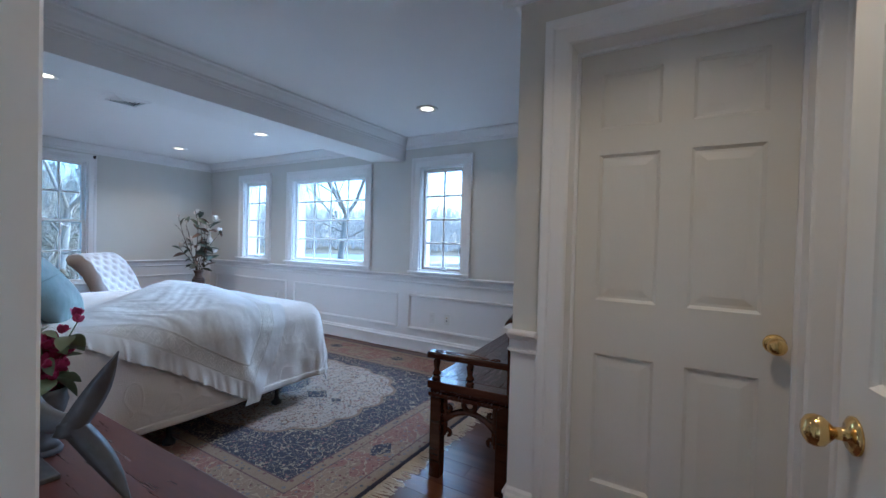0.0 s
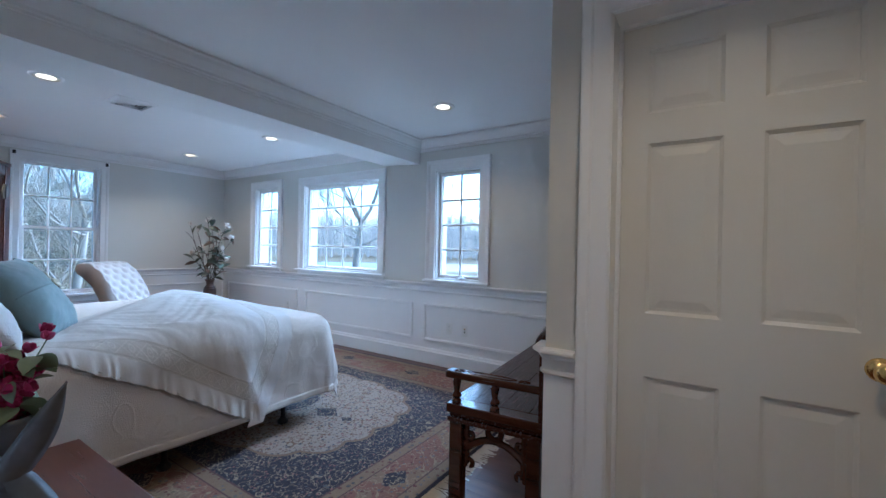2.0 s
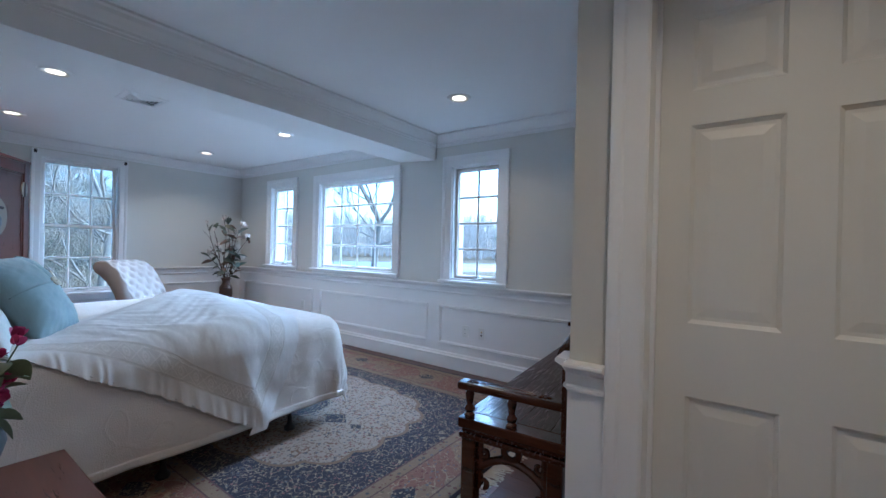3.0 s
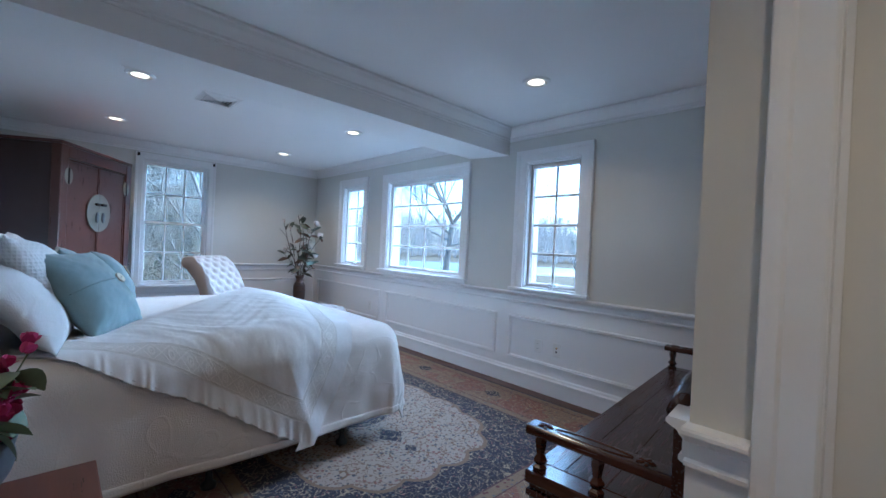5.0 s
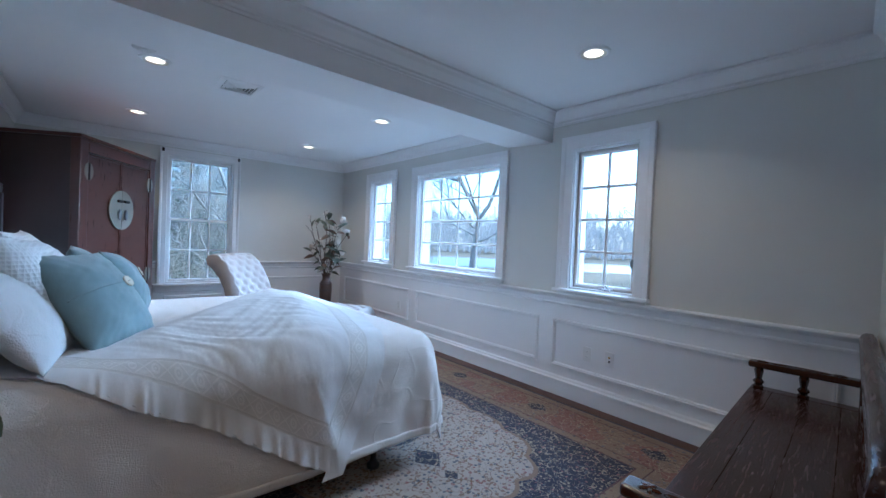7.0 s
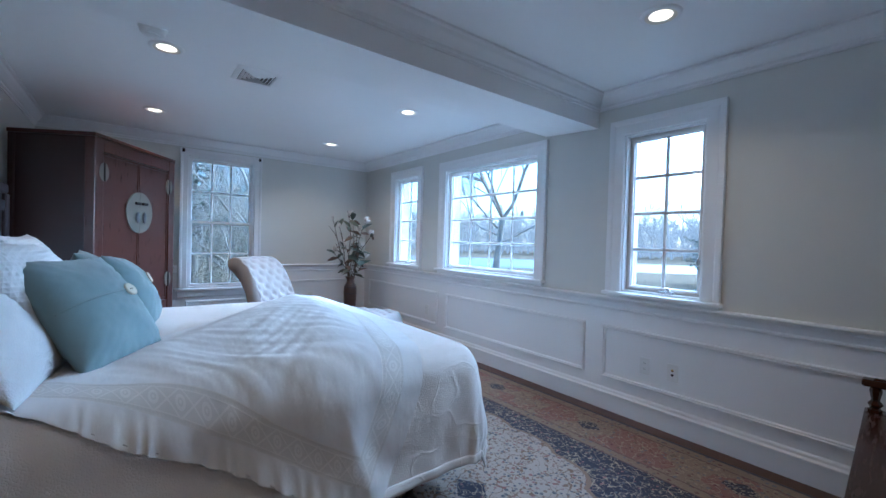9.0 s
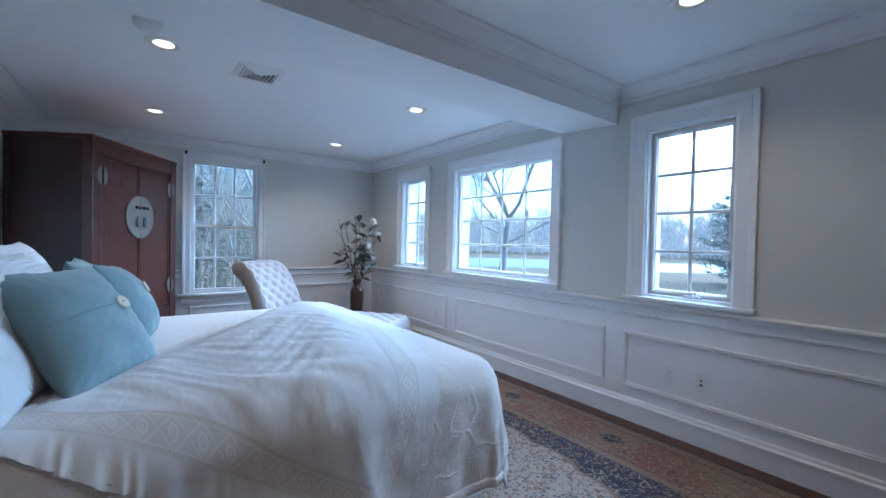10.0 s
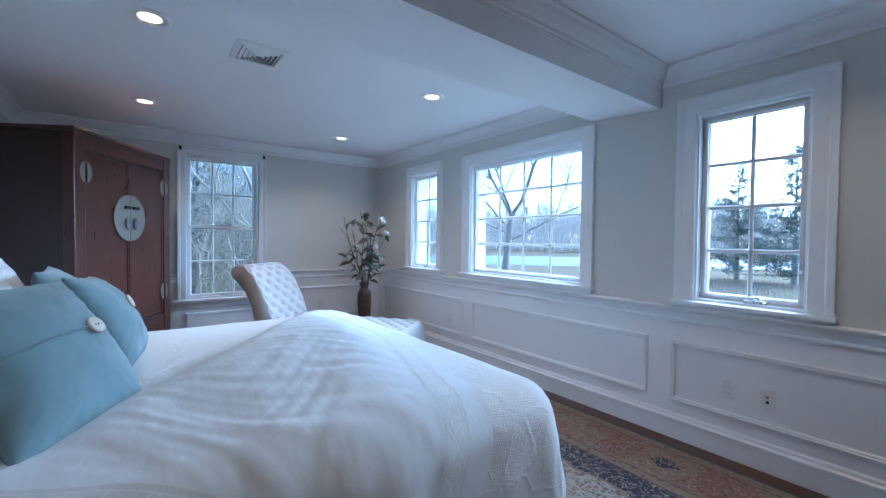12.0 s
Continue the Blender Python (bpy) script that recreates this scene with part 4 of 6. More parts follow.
for (x0, z0), (x1, z1) in zip(BACK, BACK[1:]):
    k = 3
    fine += [(x0 + (x1 - x0) * i / k, z0 + (z1 - z0) * i / k) for i in range(k)]
fine.append(BACK[-1])
bm = nb()
rings = []
WID = 0.30
for r in range(61):
    y = -WID + 2 * WID * r / 60
    e = max(0.0, 1 - ((abs(y) - (WID - 0.05)) / 0.05) ** 2) ** 0.5 if abs(y) > WID - 0.05 else 1.0
    ring = []
    arc = 0.0
    for i, (x, z) in enumerate(fine):
        cx, cz = 0.05, 0.62
        k = 0.93 + 0.07 * e
        px, pz = cx + (x - cx) * k, cz + (z - cz) * k
        if i >= 26 and i < 56:
            arc += 0.024
            t = tuft(arc, y, 0.15, 0.15, 0.026) * e
            px, pz = px + t * 0.85, pz + t * 0.5
        ring.append((px, y, pz))
    rings.append(ring)
loft(bm, rings)
part("back", bm, M_LINEN, chaise, smooth=True)
bm = nb()
rings = []
L0, L1 = 0.22, 1.66
NX, NY = 90, 56
for r in range(NY + 1):
    y = -WID + 2 * WID * r / NY
    row = []
    for i in range(NX + 1):
        x = L0 + (L1 - L0) * i / NX
        ey = min(1.0, (WID - abs(y)) / 0.07)
        ex = min(1.0, (L1 - x) / 0.09)
        e = (1 - (1 - ey) ** 2) ** 0.5 * (1 - (1 - ex) ** 2) ** 0.5
        z = 0.34 + 0.115 * e + tuft(x, y, 0.15, 0.15, 0.022) * min(ey, ex)
        row.append((x, y, z))
    rings.append(row)
g = loft(bm, rings, closed=False, caps=False)
border = [e for e in bm.edges if e.is_boundary]
ext = bmesh.ops.extrude_edge_only(bm, edges=border)
for v in (k for k in ext["geom"] if isinstance(k, bmesh.types.BMVert)):
    v.co.z = 0.15
part("seat", bm, M_LINEN, chaise, smooth=True)
bm = nb()
box(bm, 0.06, L1 - 0.02, -WID + 0.015, WID - 0.015, 0.14, 0.33, 0.02, 2)
part("base", bm, M_LINEN, chaise)
for x in (0.14, L1 - 0.10):
    for y in (-0.255, 0.255):
        bm = nb()
        lathe(bm, [(0.015, 0.0), (0.020, 0.02), (0.026, 0.10), (0.030, 0.15)], 12, Matrix.Translation((x, y, 0)))
        part("leg", bm, M_HEAD, chaise, smooth=True)


# ---- plant in the corner ----
VX, VY = -6.10, 3.36
vase = holder("floor_vase", Matrix.Translation((VX, VY, 0)), "tall banded bronze floor vase in the corner", "vase")
bm = nb()
lathe(bm, [(0.0, 0.0), (0.085, 0.0), (0.09, 0.02), (0.075, 0.12), (0.080, 0.35), (0.086, 0.50), (0.083, 0.585), (0.070, 0.615), (0.050, 0.645), (0.047, 0.675), (0.060, 0.71), (0.070, 0.725), (0.062, 0.728), (0.042, 0.69), (0.03, 0.60), (0.0, 0.55)], 28)
part("body", bm, M_VASE, vase, smooth=True)
for z, r in ((0.50, 0.0875), (0.585, 0.0845), (0.615, 0.0715)):
    bm = nb()
    lathe(bm, [(r - 0.004, z - 0.006), (r + 0.002, z - 0.003), (r + 0.002, z + 0.003), (r - 0.004, z + 0.006)], 28)
    part("band", bm, M_HEAD, vase, smooth=True)


def leaf_mesh(name, material, L=0.13, W=0.05, droop=0.02):
    bm = nb()
    prev = None
    n = 6
    for i in range(n + 1):
        f = i / n
        w = W * 0.5 * math.sin(math.pi * min(1.0, f * 0.96 + 0.03)) ** 0.8
        z = -droop * f * f * 3
        row = [bm.verts.new((L * f, -w, z + w * 0.3)), bm.verts.new((L * f, 0, z)), bm.verts.new((L * f, w, z + w * 0.3))]
        if prev:
            bm.faces.new((prev[0], row[0], row[1], prev[1]))
            bm.faces.new((prev[1], row[1], row[2], prev[2]))
        prev = row
    me = bpy.data.meshes.new(name)
    bm.to_mesh(me)
    bm.free()
    me.polygons.foreach_set("use_smooth", [True] * len(me.polygons))
    me.materials.append(material)
    return me


def put_piece(name, me, parent, m):
    ob = new(name, me)
    ob.parent = parent
    ob.matrix_basis = m
    return ob


def bloom_mesh(name, material, R, petals, cup):
    bm = nb()
    for k in range(petals):
        a = 6.28319 * k / petals
        inner = k % 2
        q = pose(0, 0, 0, 0, -(cup + 18 * inner), math.degrees(a))
        rows = []
        for i in range(6):
            f = i / 5
            w = R * 0.42 * math.sin(math.pi * (0.1 + 0.82 * f)) ** 0.7
            rows.append([bm.verts.new(q @ Vector((R * f, s * w, R * 0.25 * f * f - abs(s) * -0.12 * w))) for s in (-1, 0, 1)])
        for p, r in zip(rows, rows[1:]):
            bm.faces.new((p[0], r[0], r[1], p[1]))
            bm.faces.new((p[1], r[1], r[2], p[2]))
    me = bpy.data.meshes.new(name)
    bm.to_mesh(me)
    bm.free()
    me.polygons.foreach_set("use_smooth", [True] * len(me.polygons))
    me.materials.append(material)
    return me


def tube(bm, pts, r0, r1, n=6):
    rings = []
    for i, p in enumerate(pts):
        p = Vector(p)
        d = Vector(pts[min(i + 1, len(pts) - 1)]) - Vector(pts[max(i - 1, 0)])
        d.normalize()
        s = d.cross(Vector((0.31, 0.17, 0.93)) if abs(d.z) < 0.9 else Vector((1, 0, 0))).normalized()
        u = d.cross(s)
        r = r0 + (r1 - r0) * i / (len(pts) - 1)
        rings.append([p + s * r * math.cos(6.28319 * k / n) + u * r * math.sin(6.28319 * k / n) for k in range(n)])
    loft(bm, rings)


plant = holder("magnolia_branches", Matrix.Translation((VX, VY, 0.70)), "white magnolia branches with green and brown leaves in a vase", "branches")
ME_LEAF = leaf_mesh("leaf", M_LEAF, 0.15, 0.062)
ME_LEAFB = leaf_mesh("leaf", M_LEAFB, 0.14, 0.060)
ME_BLOOM = bloom_mesh("flower", M_PETAL, 0.088, 8, 38)
ME_BUD = bloom_mesh("bud", M_PETAL, 0.055, 5, 74)
rnd = random.Random(21)
stems = [(-0.30, -0.16, 0.80), (-0.20, -0.10, 0.70), (-0.06, 0.05, 0.92), (0.02, -0.04, 0.86), (0.12, 0.02, 0.66), (0.20, 0.06, 0.76), (0.26, -0.04, 0.60), (0.10, -0.10, 0.42), (-0.10, -0.12, 0.45), (0.20, -0.14, 0.30), (-0.24, -0.20, 0.36)]
for k, (dx, dy, h) in enumerate(stems):
    # lean is given across the view of the corner: dx runs along both walls
    wx, wy = dx * 0.62 + dy * 0.5, dx * 0.78 - dy * 0.3
    pts = []
    for i in range(9):
        f = i / 8
        pts.append((wx * f ** 1.4 + 0.02 * math.sin(f * 7 + k), wy * f ** 1.4 + 0.02 * math.cos(f * 6 + k), -0.12 + (h + 0.12) * f))
    bm = nb()
    tube(bm, pts, 0.006, 0.003, 6)
    part("stem", bm, M_STEM, plant)
    bare = k in (0, 1)
    count = 2 if bare else rnd.randint(8, 11)
    for c in range(count):
        f = rnd.uniform(0.35, 1.0)
        i = min(7, int(f * 8))
        p = Vector(pts[i]).lerp(Vector(pts[i + 1]), f * 8 - i)
        s = rnd.uniform(0.7, 1.15)
        put_piece("leaf", ME_LEAFB if rnd.random() < 0.42 else ME_LEAF, plant, Matrix.Translation(p) @ pose(0, 0, 0, rnd.uniform(-60, 60), rnd.uniform(-75, 20), rnd.uniform(0, 360)) @ Matrix.Scale(s, 4))
    if bare:
        for c in range(3):
            f = 0.5 + 0.15 * c
            i = int(f * 8)
            p = Vector(pts[i])
            bm = nb()
            q = p + Vector((rnd.uniform(-0.10, 0.05), rnd.uniform(-0.10, 0.05), 0.14))
            tube(bm, [p, p.lerp(q, 0.5) + Vector((0.012, 0, 0)), q], 0.004, 0.002, 5)
            part("twig", bm, M_STEM, plant)
        put_piece("bud", ME_BUD, plant, Matrix.Translation(pts[-1]) @ pose(0, 0, 0, 20, 10, 40))
    elif k in (3, 4, 5, 6, 7, 8, 9, 10):
        put_piece("flower", ME_BLOOM, plant, Matrix.Translation(pts[-1]) @ pose(0, 0, 0, rnd.uniform(20, 60), rnd.uniform(-10, 40), rnd.uniform(0, 360)) @ Matrix.Scale(rnd.uniform(0.8, 1.1), 4))


# ---- armoire ----
CW, CD, CH = 1.138, 0.62, 2.012
arm = holder("armoire", pose(-5.106, 0.741, 0, 0, 0, math.degrees(math.atan2(0.589, -0.974))), "tall red-brown lacquered wooden armoire with round brass lock plate", "armoire")
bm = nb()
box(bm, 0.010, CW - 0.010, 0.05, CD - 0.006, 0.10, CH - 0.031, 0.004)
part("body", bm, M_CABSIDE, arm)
for x in (0.0, CW - 0.100):
    bm = nb()
    box(bm, x, x + 0.100, 0.0, 0.075, 0.0, CH - 0.03, 0.006, 2)
    part("post", bm, M_CABINET, arm)
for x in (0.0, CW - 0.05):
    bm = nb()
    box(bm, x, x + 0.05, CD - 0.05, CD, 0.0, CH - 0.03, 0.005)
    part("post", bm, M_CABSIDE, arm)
bm = nb()
box(bm, 0.101, CW - 0.101, 0.002, 0.06, CH - 0.135, CH - 0.031, 0.004)
part("top_rail", bm, M_CABINET, arm)
bm = nb()
box(bm, 0.101, CW - 0.101, 0.004, 0.06, 0.14, 0.56, 0.004)
box(bm, 0.14, CW - 0.14, -0.002, 0.006, 0.20, 0.50, 0.004)
part("apron", bm, M_CABINET, arm)
bm = nb()
box(bm, -0.004, CW + 0.004, -0.005, CD + 0.004, CH - 0.03, CH, 0.006, 2)
part("top", bm, M_CABINET, arm)
for k in (0, 1):
    x0, x1 = (0.106, CW / 2 - 0.002) if k == 0 else (CW / 2 + 0.002, CW - 0.106)
    bm = nb()
    wall_boxes(bm, x0, x1, 0.57, CH - 0.142, [(x0 + 0.018, x1 - 0.018, 0.588, CH - 0.160)], lambda b, p, q, z, w: box(b, p, q, 0.010, 0.040, z, w, 0.0))
    dr = part("door", bm, M_CABINET, arm)
    bm = nb()
    box(bm, x0 + 0.0175, x1 - 0.0175, 0.014, 0.034, 0.587, CH - 0.1595, 0.002)
    part("door_panel", bm, M_CABINET, dr)
    # half of the round lock plate on each door
    bm = nb()
    cx, cz, R = CW / 2, 1.419, 0.186
    a = [math.pi / 2 + math.pi * i / 24 * (1 if k == 0 else -1) for i in range(25)]
    off = -0.0015 if k == 0 else 0.0015
    for r in (R,):
        loft(bm, [[(cx + off + r * math.cos(t), y, cz + r * math.sin(t)) for t in a] for y in (0.0095, 0.001)])
    part("lock_plate", bm, M_PALEBRASS, dr, "half-round pale brass plate")
    sx = -1 if k == 0 else 1
    bm = nb()
    bmesh.ops.create_uvsphere(bm, u_segments=16, v_segments=10, radius=1, matrix=Matrix.Translation((cx + sx * 0.048, -0.012, cz - 0.045)) @ Matrix.Diagonal((0.026, 0.010, 0.052, 1)))
    part("pull", bm, M_PEWTER, dr, "oval hanging pull", smooth=True)
    bm = nb()
    box(bm, cx + sx * 0.05 - 0.035, cx + sx * 0.05 + 0.035, -0.024, -0.004, cz + 0.070, cz + 0.095, 0.006, 2)
    part("hasp", bm, M_BLACK, dr)
    for z in (0.77, 1.716):
        bm = nb()
        hx = x0 - 0.004 if k == 0 else x1 + 0.004
        loft(bm, [[(hx + 0.055 * math.cos(6.28319 * i / 20), y, z + 0.075 * math.sin(6.28319 * i / 20)) for i in range(20)] for y in (0.006, -0.002)])
        part("hinge", bm, M_PALEBRASS, arm, "round pale brass hinge plate")
        bm = nb()
        lathe(bm, [(0.008, -0.072), (0.008, 0.072)], 10, Matrix.Translation((hx, -0.003, z)))
        part("hinge_pin", bm, M_BLACK, arm, smooth=True)


# ---- carved bench ----
BL, BD, BS = 1.875, 0.455, 0.515
bench = holder("bench", pose(-1.07, 1.875, 0, 0, 0, 4.43), "dark carved wooden bench with low arms beside the wall", "bench")
bm = nb()
pl = [0.0, 0.10, 0.235, 0.37, BD]
box(bm, 0.0, BD, 0.0, 0.085, BS - 0.042, BS, 0.005, 2)
part("seat_end", bm, M_DARKWOODX, bench)
bm = nb()
box(bm, 0.0, BD, BL - 0.085, BL, BS - 0.042, BS, 0.005, 2)
part("seat_end", bm, M_DARKWOODX, bench)
for p, q in zip(pl, pl[1:]):
    bm = nb()
    box(bm, p + 0.0004, q - 0.0004, 0.086, BL - 0.086, BS - 0.040, BS - 0.0005, 0.0015)
    part("seat_plank", bm, M_DARKWOOD, bench)
bm = nb()
box(bm, 0.012, BD - 0.012, 0.012, BL - 0.012, BS - 0.062, BS - 0.043, 0.004)
box(bm, 0.004, BD - 0.004, 0.004, BL - 0.004, BS - 0.085, BS - 0.063, 0.004, 2)
part("seat_frame", bm, M_DARKWOOD, bench)
for x in (0.012, BD - 0.077):
    for y in (0.015, BL - 0.080):
        bm = nb()
        box(bm, x, x + 0.062, y, y + 0.062, 0.0, BS - 0.086, 0.005, 2)
        part("leg", bm, M_DARKWOODX, bench)


def scroll(bm, pts, r, flat=0.6, m=None):
    """A carved bar that follows a curve, flattened across."""
    m = m or Matrix()
    rings = []
    for i, p in enumerate(pts):
        p = Vector(p)
        d = (Vector(pts[min(i + 1, len(pts) - 1)]) - Vector(pts[max(i - 1, 0)])).normalized()
        s = Vector((0, 1, 0))
        u = d.cross(s).normalized()
        rings.append([m @ (p + s * r * flat * math.cos(6.28319 * k / 8) + u * r * math.sin(6.28319 * k / 8)) for k in range(8)])
    loft(bm, rings)


def spiral(cx, cz, r0, r1, a0, a1, n=16):
    return [(cx + (r0 + (r1 - r0) * i / n) * math.cos(a0 + (a1 - a0) * i / n), 0, cz + (r0 + (r1 - r0) * i / n) * math.sin(a0 + (a1 - a0) * i / n)) for i in range(n + 1)]


for y in (0.045, BL - 0.048):
    m = Matrix.Translation((0, y, 0))
    x0, x1 = 0.074, BD - 0.077
    mx = (x0 + x1) / 2
    bm = nb()
    arch = [(x0 + (x1 - x0) * f, 0, 0.285 + 0.085 * math.sin(math.pi * f) ** 0.7 if 0 < f < 1 else 0.285) for f in [i / 24 for i in range(25)]]
    scroll(bm, arch, 0.017, 0.8, m)
    part("stretcher", bm, M_DARKWOODX, bench)
    bm = nb()
    n = 24
    rings = []
    for i in range(n + 1):
        a = 6.28319 * i / n
        rings.append([m @ Vector((mx + (0.032 + 0.015 * math.cos(b)) * math.cos(a), 0.013 * math.sin(b), 0.408 + (0.032 + 0.015 * math.cos(b)) * math.sin(a))) for b in [6.28319 * k / 8 for k in range(8)]])
    loft(bm, rings, caps=False)
    part("ring", bm, M_DARKWOODX, bench, smooth=True)
    for s, xx in ((1, x0), (-1, x1)):
        bm = nb()
        scroll(bm, [(xx + s * 0.012, 0, 0.42), (xx + s * 0.016, 0, 0.34), (xx + s * 0.014, 0, 0.24)], 0.016, 0.8, m)
        scroll(bm, [(xx + s * (p[0]), 0, p[2]) for p in spiral(0.034, 0.375, 0.028, 0.008, 2.4, 8.0)], 0.011, 1.0, m)
        scroll(bm, [(xx + s * (p[0]), 0, p[2]) for p in spiral(0.034, 0.240, 0.028, 0.008, 3.8, -1.6)], 0.011, 1.0, m)
        part("bracket", bm, M_DARKWOODX, bench, "scroll-carved bracket")
# long apron below the seat
bm = nb()
box(bm, 0.020, 0.042, 0.078, BL - 0.081, BS - 0.135, BS - 0.086, 0.004)
part("apron", bm, M_DARKWOOD, bench)
for s, yy in ((1, 0.078), (-1, BL - 0.081)):
    bm = nb()
    rot = pose(0.031, yy, 0, 0, 0, 90 * s)
    scroll(bm, [(0.010, 0, 0.37), (0.014, 0, 0.30), (0.012, 0, 0.24)], 0.014, 0.8, rot)
    scroll(bm, spiral(0.034, 0.345, 0.030, 0.008, 2.4, 8.0), 0.011, 1.0, rot)
    part("bracket", bm, M_DARKWOODX, bench, "scroll-carved bracket")
# arms
AZ = 0.632
for y in (0.006, BL - 0.080):
    bm = nb()
    box(bm, -0.012, BD - 0.012, y, y + 0.068, AZ - 0.004, AZ + 0.030, 0.010, 3)
    a = part("arm", bm, M_DARKWOODX, bench, smooth=False)
    bm = nb()
    yc = y + 0.034
    top = AZ + 0.030
    rt = Matrix.Translation((0, yc, top)) @ pose(0, 0, 0, 90)
    for cx, s in ((0.05, 1), (0.36, -1)):
        for k in range(5):
            an = k * 1.2566
            bmesh.ops.create_uvsphere(bm, u_segments=8, v_segments=5, radius=1, matrix=Matrix.Translation((cx + 0.016 * math.cos(an), yc + 0.013 * math.sin(an), top)) @ pose(0, 0, 0, 0, 0, math.degrees(an)) @ Matrix.Diagonal((0.013, 0.007, 0.006, 1)))
        bmesh.ops.create_uvsphere(bm, u_segments=8, v_segments=5, radius=0.007, matrix=Matrix.Translation((cx, yc, top + 0.001)))
    for s in (-1, 1):
        pts = [(0.085 + 0.24 * f, yc + s * 0.020 * math.sin(math.pi * f) ** 0.5 if 0 < f < 1 else yc, top - 0.001) for f in [i / 16 for i in range(17)]]
        tube(bm, pts, 0.0045, 0.0045, 6)
    part("carving", bm, M_DARKWOODX, a, "carved flower and leaf relief", smooth=True)
    for x in (0.035, 0.225):
        bm = nb()
        lathe(bm, [(0.022, BS - 0.001), (0.026, BS + 0.010), (0.016, BS + 0.018), (0.024, BS + 0.030), (0.026, BS + 0.036), (0.014, BS + 0.052), (0.020, BS + 0.085), (0.022, BS + 0.098), (0.015, BS + 0.112)], 6, Matrix.Translation((x, yc, 0)))
        part("baluster", bm, M_DARKWOODX, bench)
# back: stiles, top rail with rounded ends, arched openings
BKX = BD - 0.012
BZ = 0.905
for y in (0.004, BL - 0.060):
    bm = nb()
    box(bm, BKX - 0.012, BKX + 0.028, y, y + 0.056, BS - 0.0005, BZ - 0.045, 0.006, 2)
    part("stile", bm, M_DARKWOOD, bench)
bm = nb()
rings = []
for i in range(41):
    f = i / 40
    y = -0.012 + (BL + 0.024) * f
    e = min(1.0, min(f, 1 - f) / 0.10)
    top = BZ - 0.035 * (1 - math.sin(e * math.pi / 2))
    rings.append([(BKX - 0.016, y, top - 0.050), (BKX - 0.028, y, top - 0.03), (BKX - 0.020, y, top - 0.006), (BKX - 0.004, y, top + 0.006), (BKX + 0.018, y, top + 0.004), (BKX + 0.028, y, top - 0.012), (BKX + 0.03, y, top - 0.050)])
loft(bm, rings)
part("top_rail", bm, M_DARKWOOD, bench, smooth=True)
nich = 6
step = (BL - 0.12) / nich
for k in range(nich):
    y0 = 0.06 + k * step
    if k:
        bm = nb()
        box(bm, BKX - 0.008, BKX + 0.022, y0 - 0.014, y0 + 0.014, BS - 0.0005, BZ - 0.051, 0.004)
        part("upright", bm, M_DARKWOOD, bench)
    bm = nb()
    mrot = Matrix.Translation((BKX + 0.006, y0, 0)) @ pose(0, 0, 0, 0, 0, 90)
    w = step
    scroll(bm, [(w * f, 0, BZ - 0.15 + 0.085 * math.sin(math.pi * f) ** 0.6 if 0 < f < 1 else BZ - 0.15) for f in [i / 16 for i in range(17)]], 0.014, 0.9, mrot)
    part("arch", bm, M_DARKWOOD, bench)
    bm = nb()
    for q in (0.28, 0.5, 0.72):
        scroll(bm, spiral(w * q, BS + 0.12 + 0.03 * (q == 0.5), 0.034, 0.008, 0.4, 6.2), 0.009, 1.0, mrot)
        scroll(bm, [(w * q, 0, BS + 0.0), (w * q + 0.012, 0, BS + 0.05), (w * q, 0, BS + 0.10), (w * q - 0.01, 0, BS + 0.2)], 0.009, 1.0, mrot)
    scroll(bm, [(0.014, 0, BS + 0.02), (w - 0.014, 0, BS + 0.02)], 0.018, 0.9, mrot)
    part("fretwork", bm, M_DARKWOODX, bench, "scroll-carved fretwork")


# ---- low chest with its ornaments ----
KX0, KX1, KY0, KY1, KZ = -2.14, -1.02, 0.215, 0.845, 0.445
chest = holder("low_chest", Matrix.Translation((KX0, KY0, 0)), "low red-brown wooden chest with a polished top by the bed", "chest")
w, d = KX1 - KX0, KY1 - KY0
bm = nb()
box(bm, 0, w, 0, d, KZ - 0.024, KZ, 0.005, 2)
part("top", bm, M_CHEST, chest)
bm = nb()
box(bm, 0.02, w - 0.02, 0.01, d - 0.02, 0.06, KZ - 0.025, 0.004)
part("body", bm, M_CHEST, chest)
for x0, x1 in ((0.05, w / 2 - 0.01), (w / 2 + 0.01, w - 0.05)):
    bm = nb()
    box(bm, x0, x1, d - 0.0215, d - 0.006, 0.10, KZ - 0.06, 0.004, 2)
    dr = part("drawer", bm, M_CHEST, chest)
    bm = nb()
    lathe(bm, [(0.006, 0), (0.006, 0.012), (0.014, 0.018), (0.012, 0.028), (0.0, 0.030)], 14, Matrix.Translation(((x0 + x1) / 2, d - 0.006, 0.25)) @ pose(0, 0, 0, -90))
    part("knob", bm, M_BRASS, dr, "small brass knob", smooth=True)
bm = nb()
box(bm, 0.03, w - 0.03, 0.02, d - 0.04, 0.0, 0.061)
part("plinth", bm, M_CHEST, chest)

tail = holder("fish_sculpture", Matrix.Translation((-1.26, 0.40, KZ)), "weathered pewter fish sculpture with an upright tail fin", "sculpture")


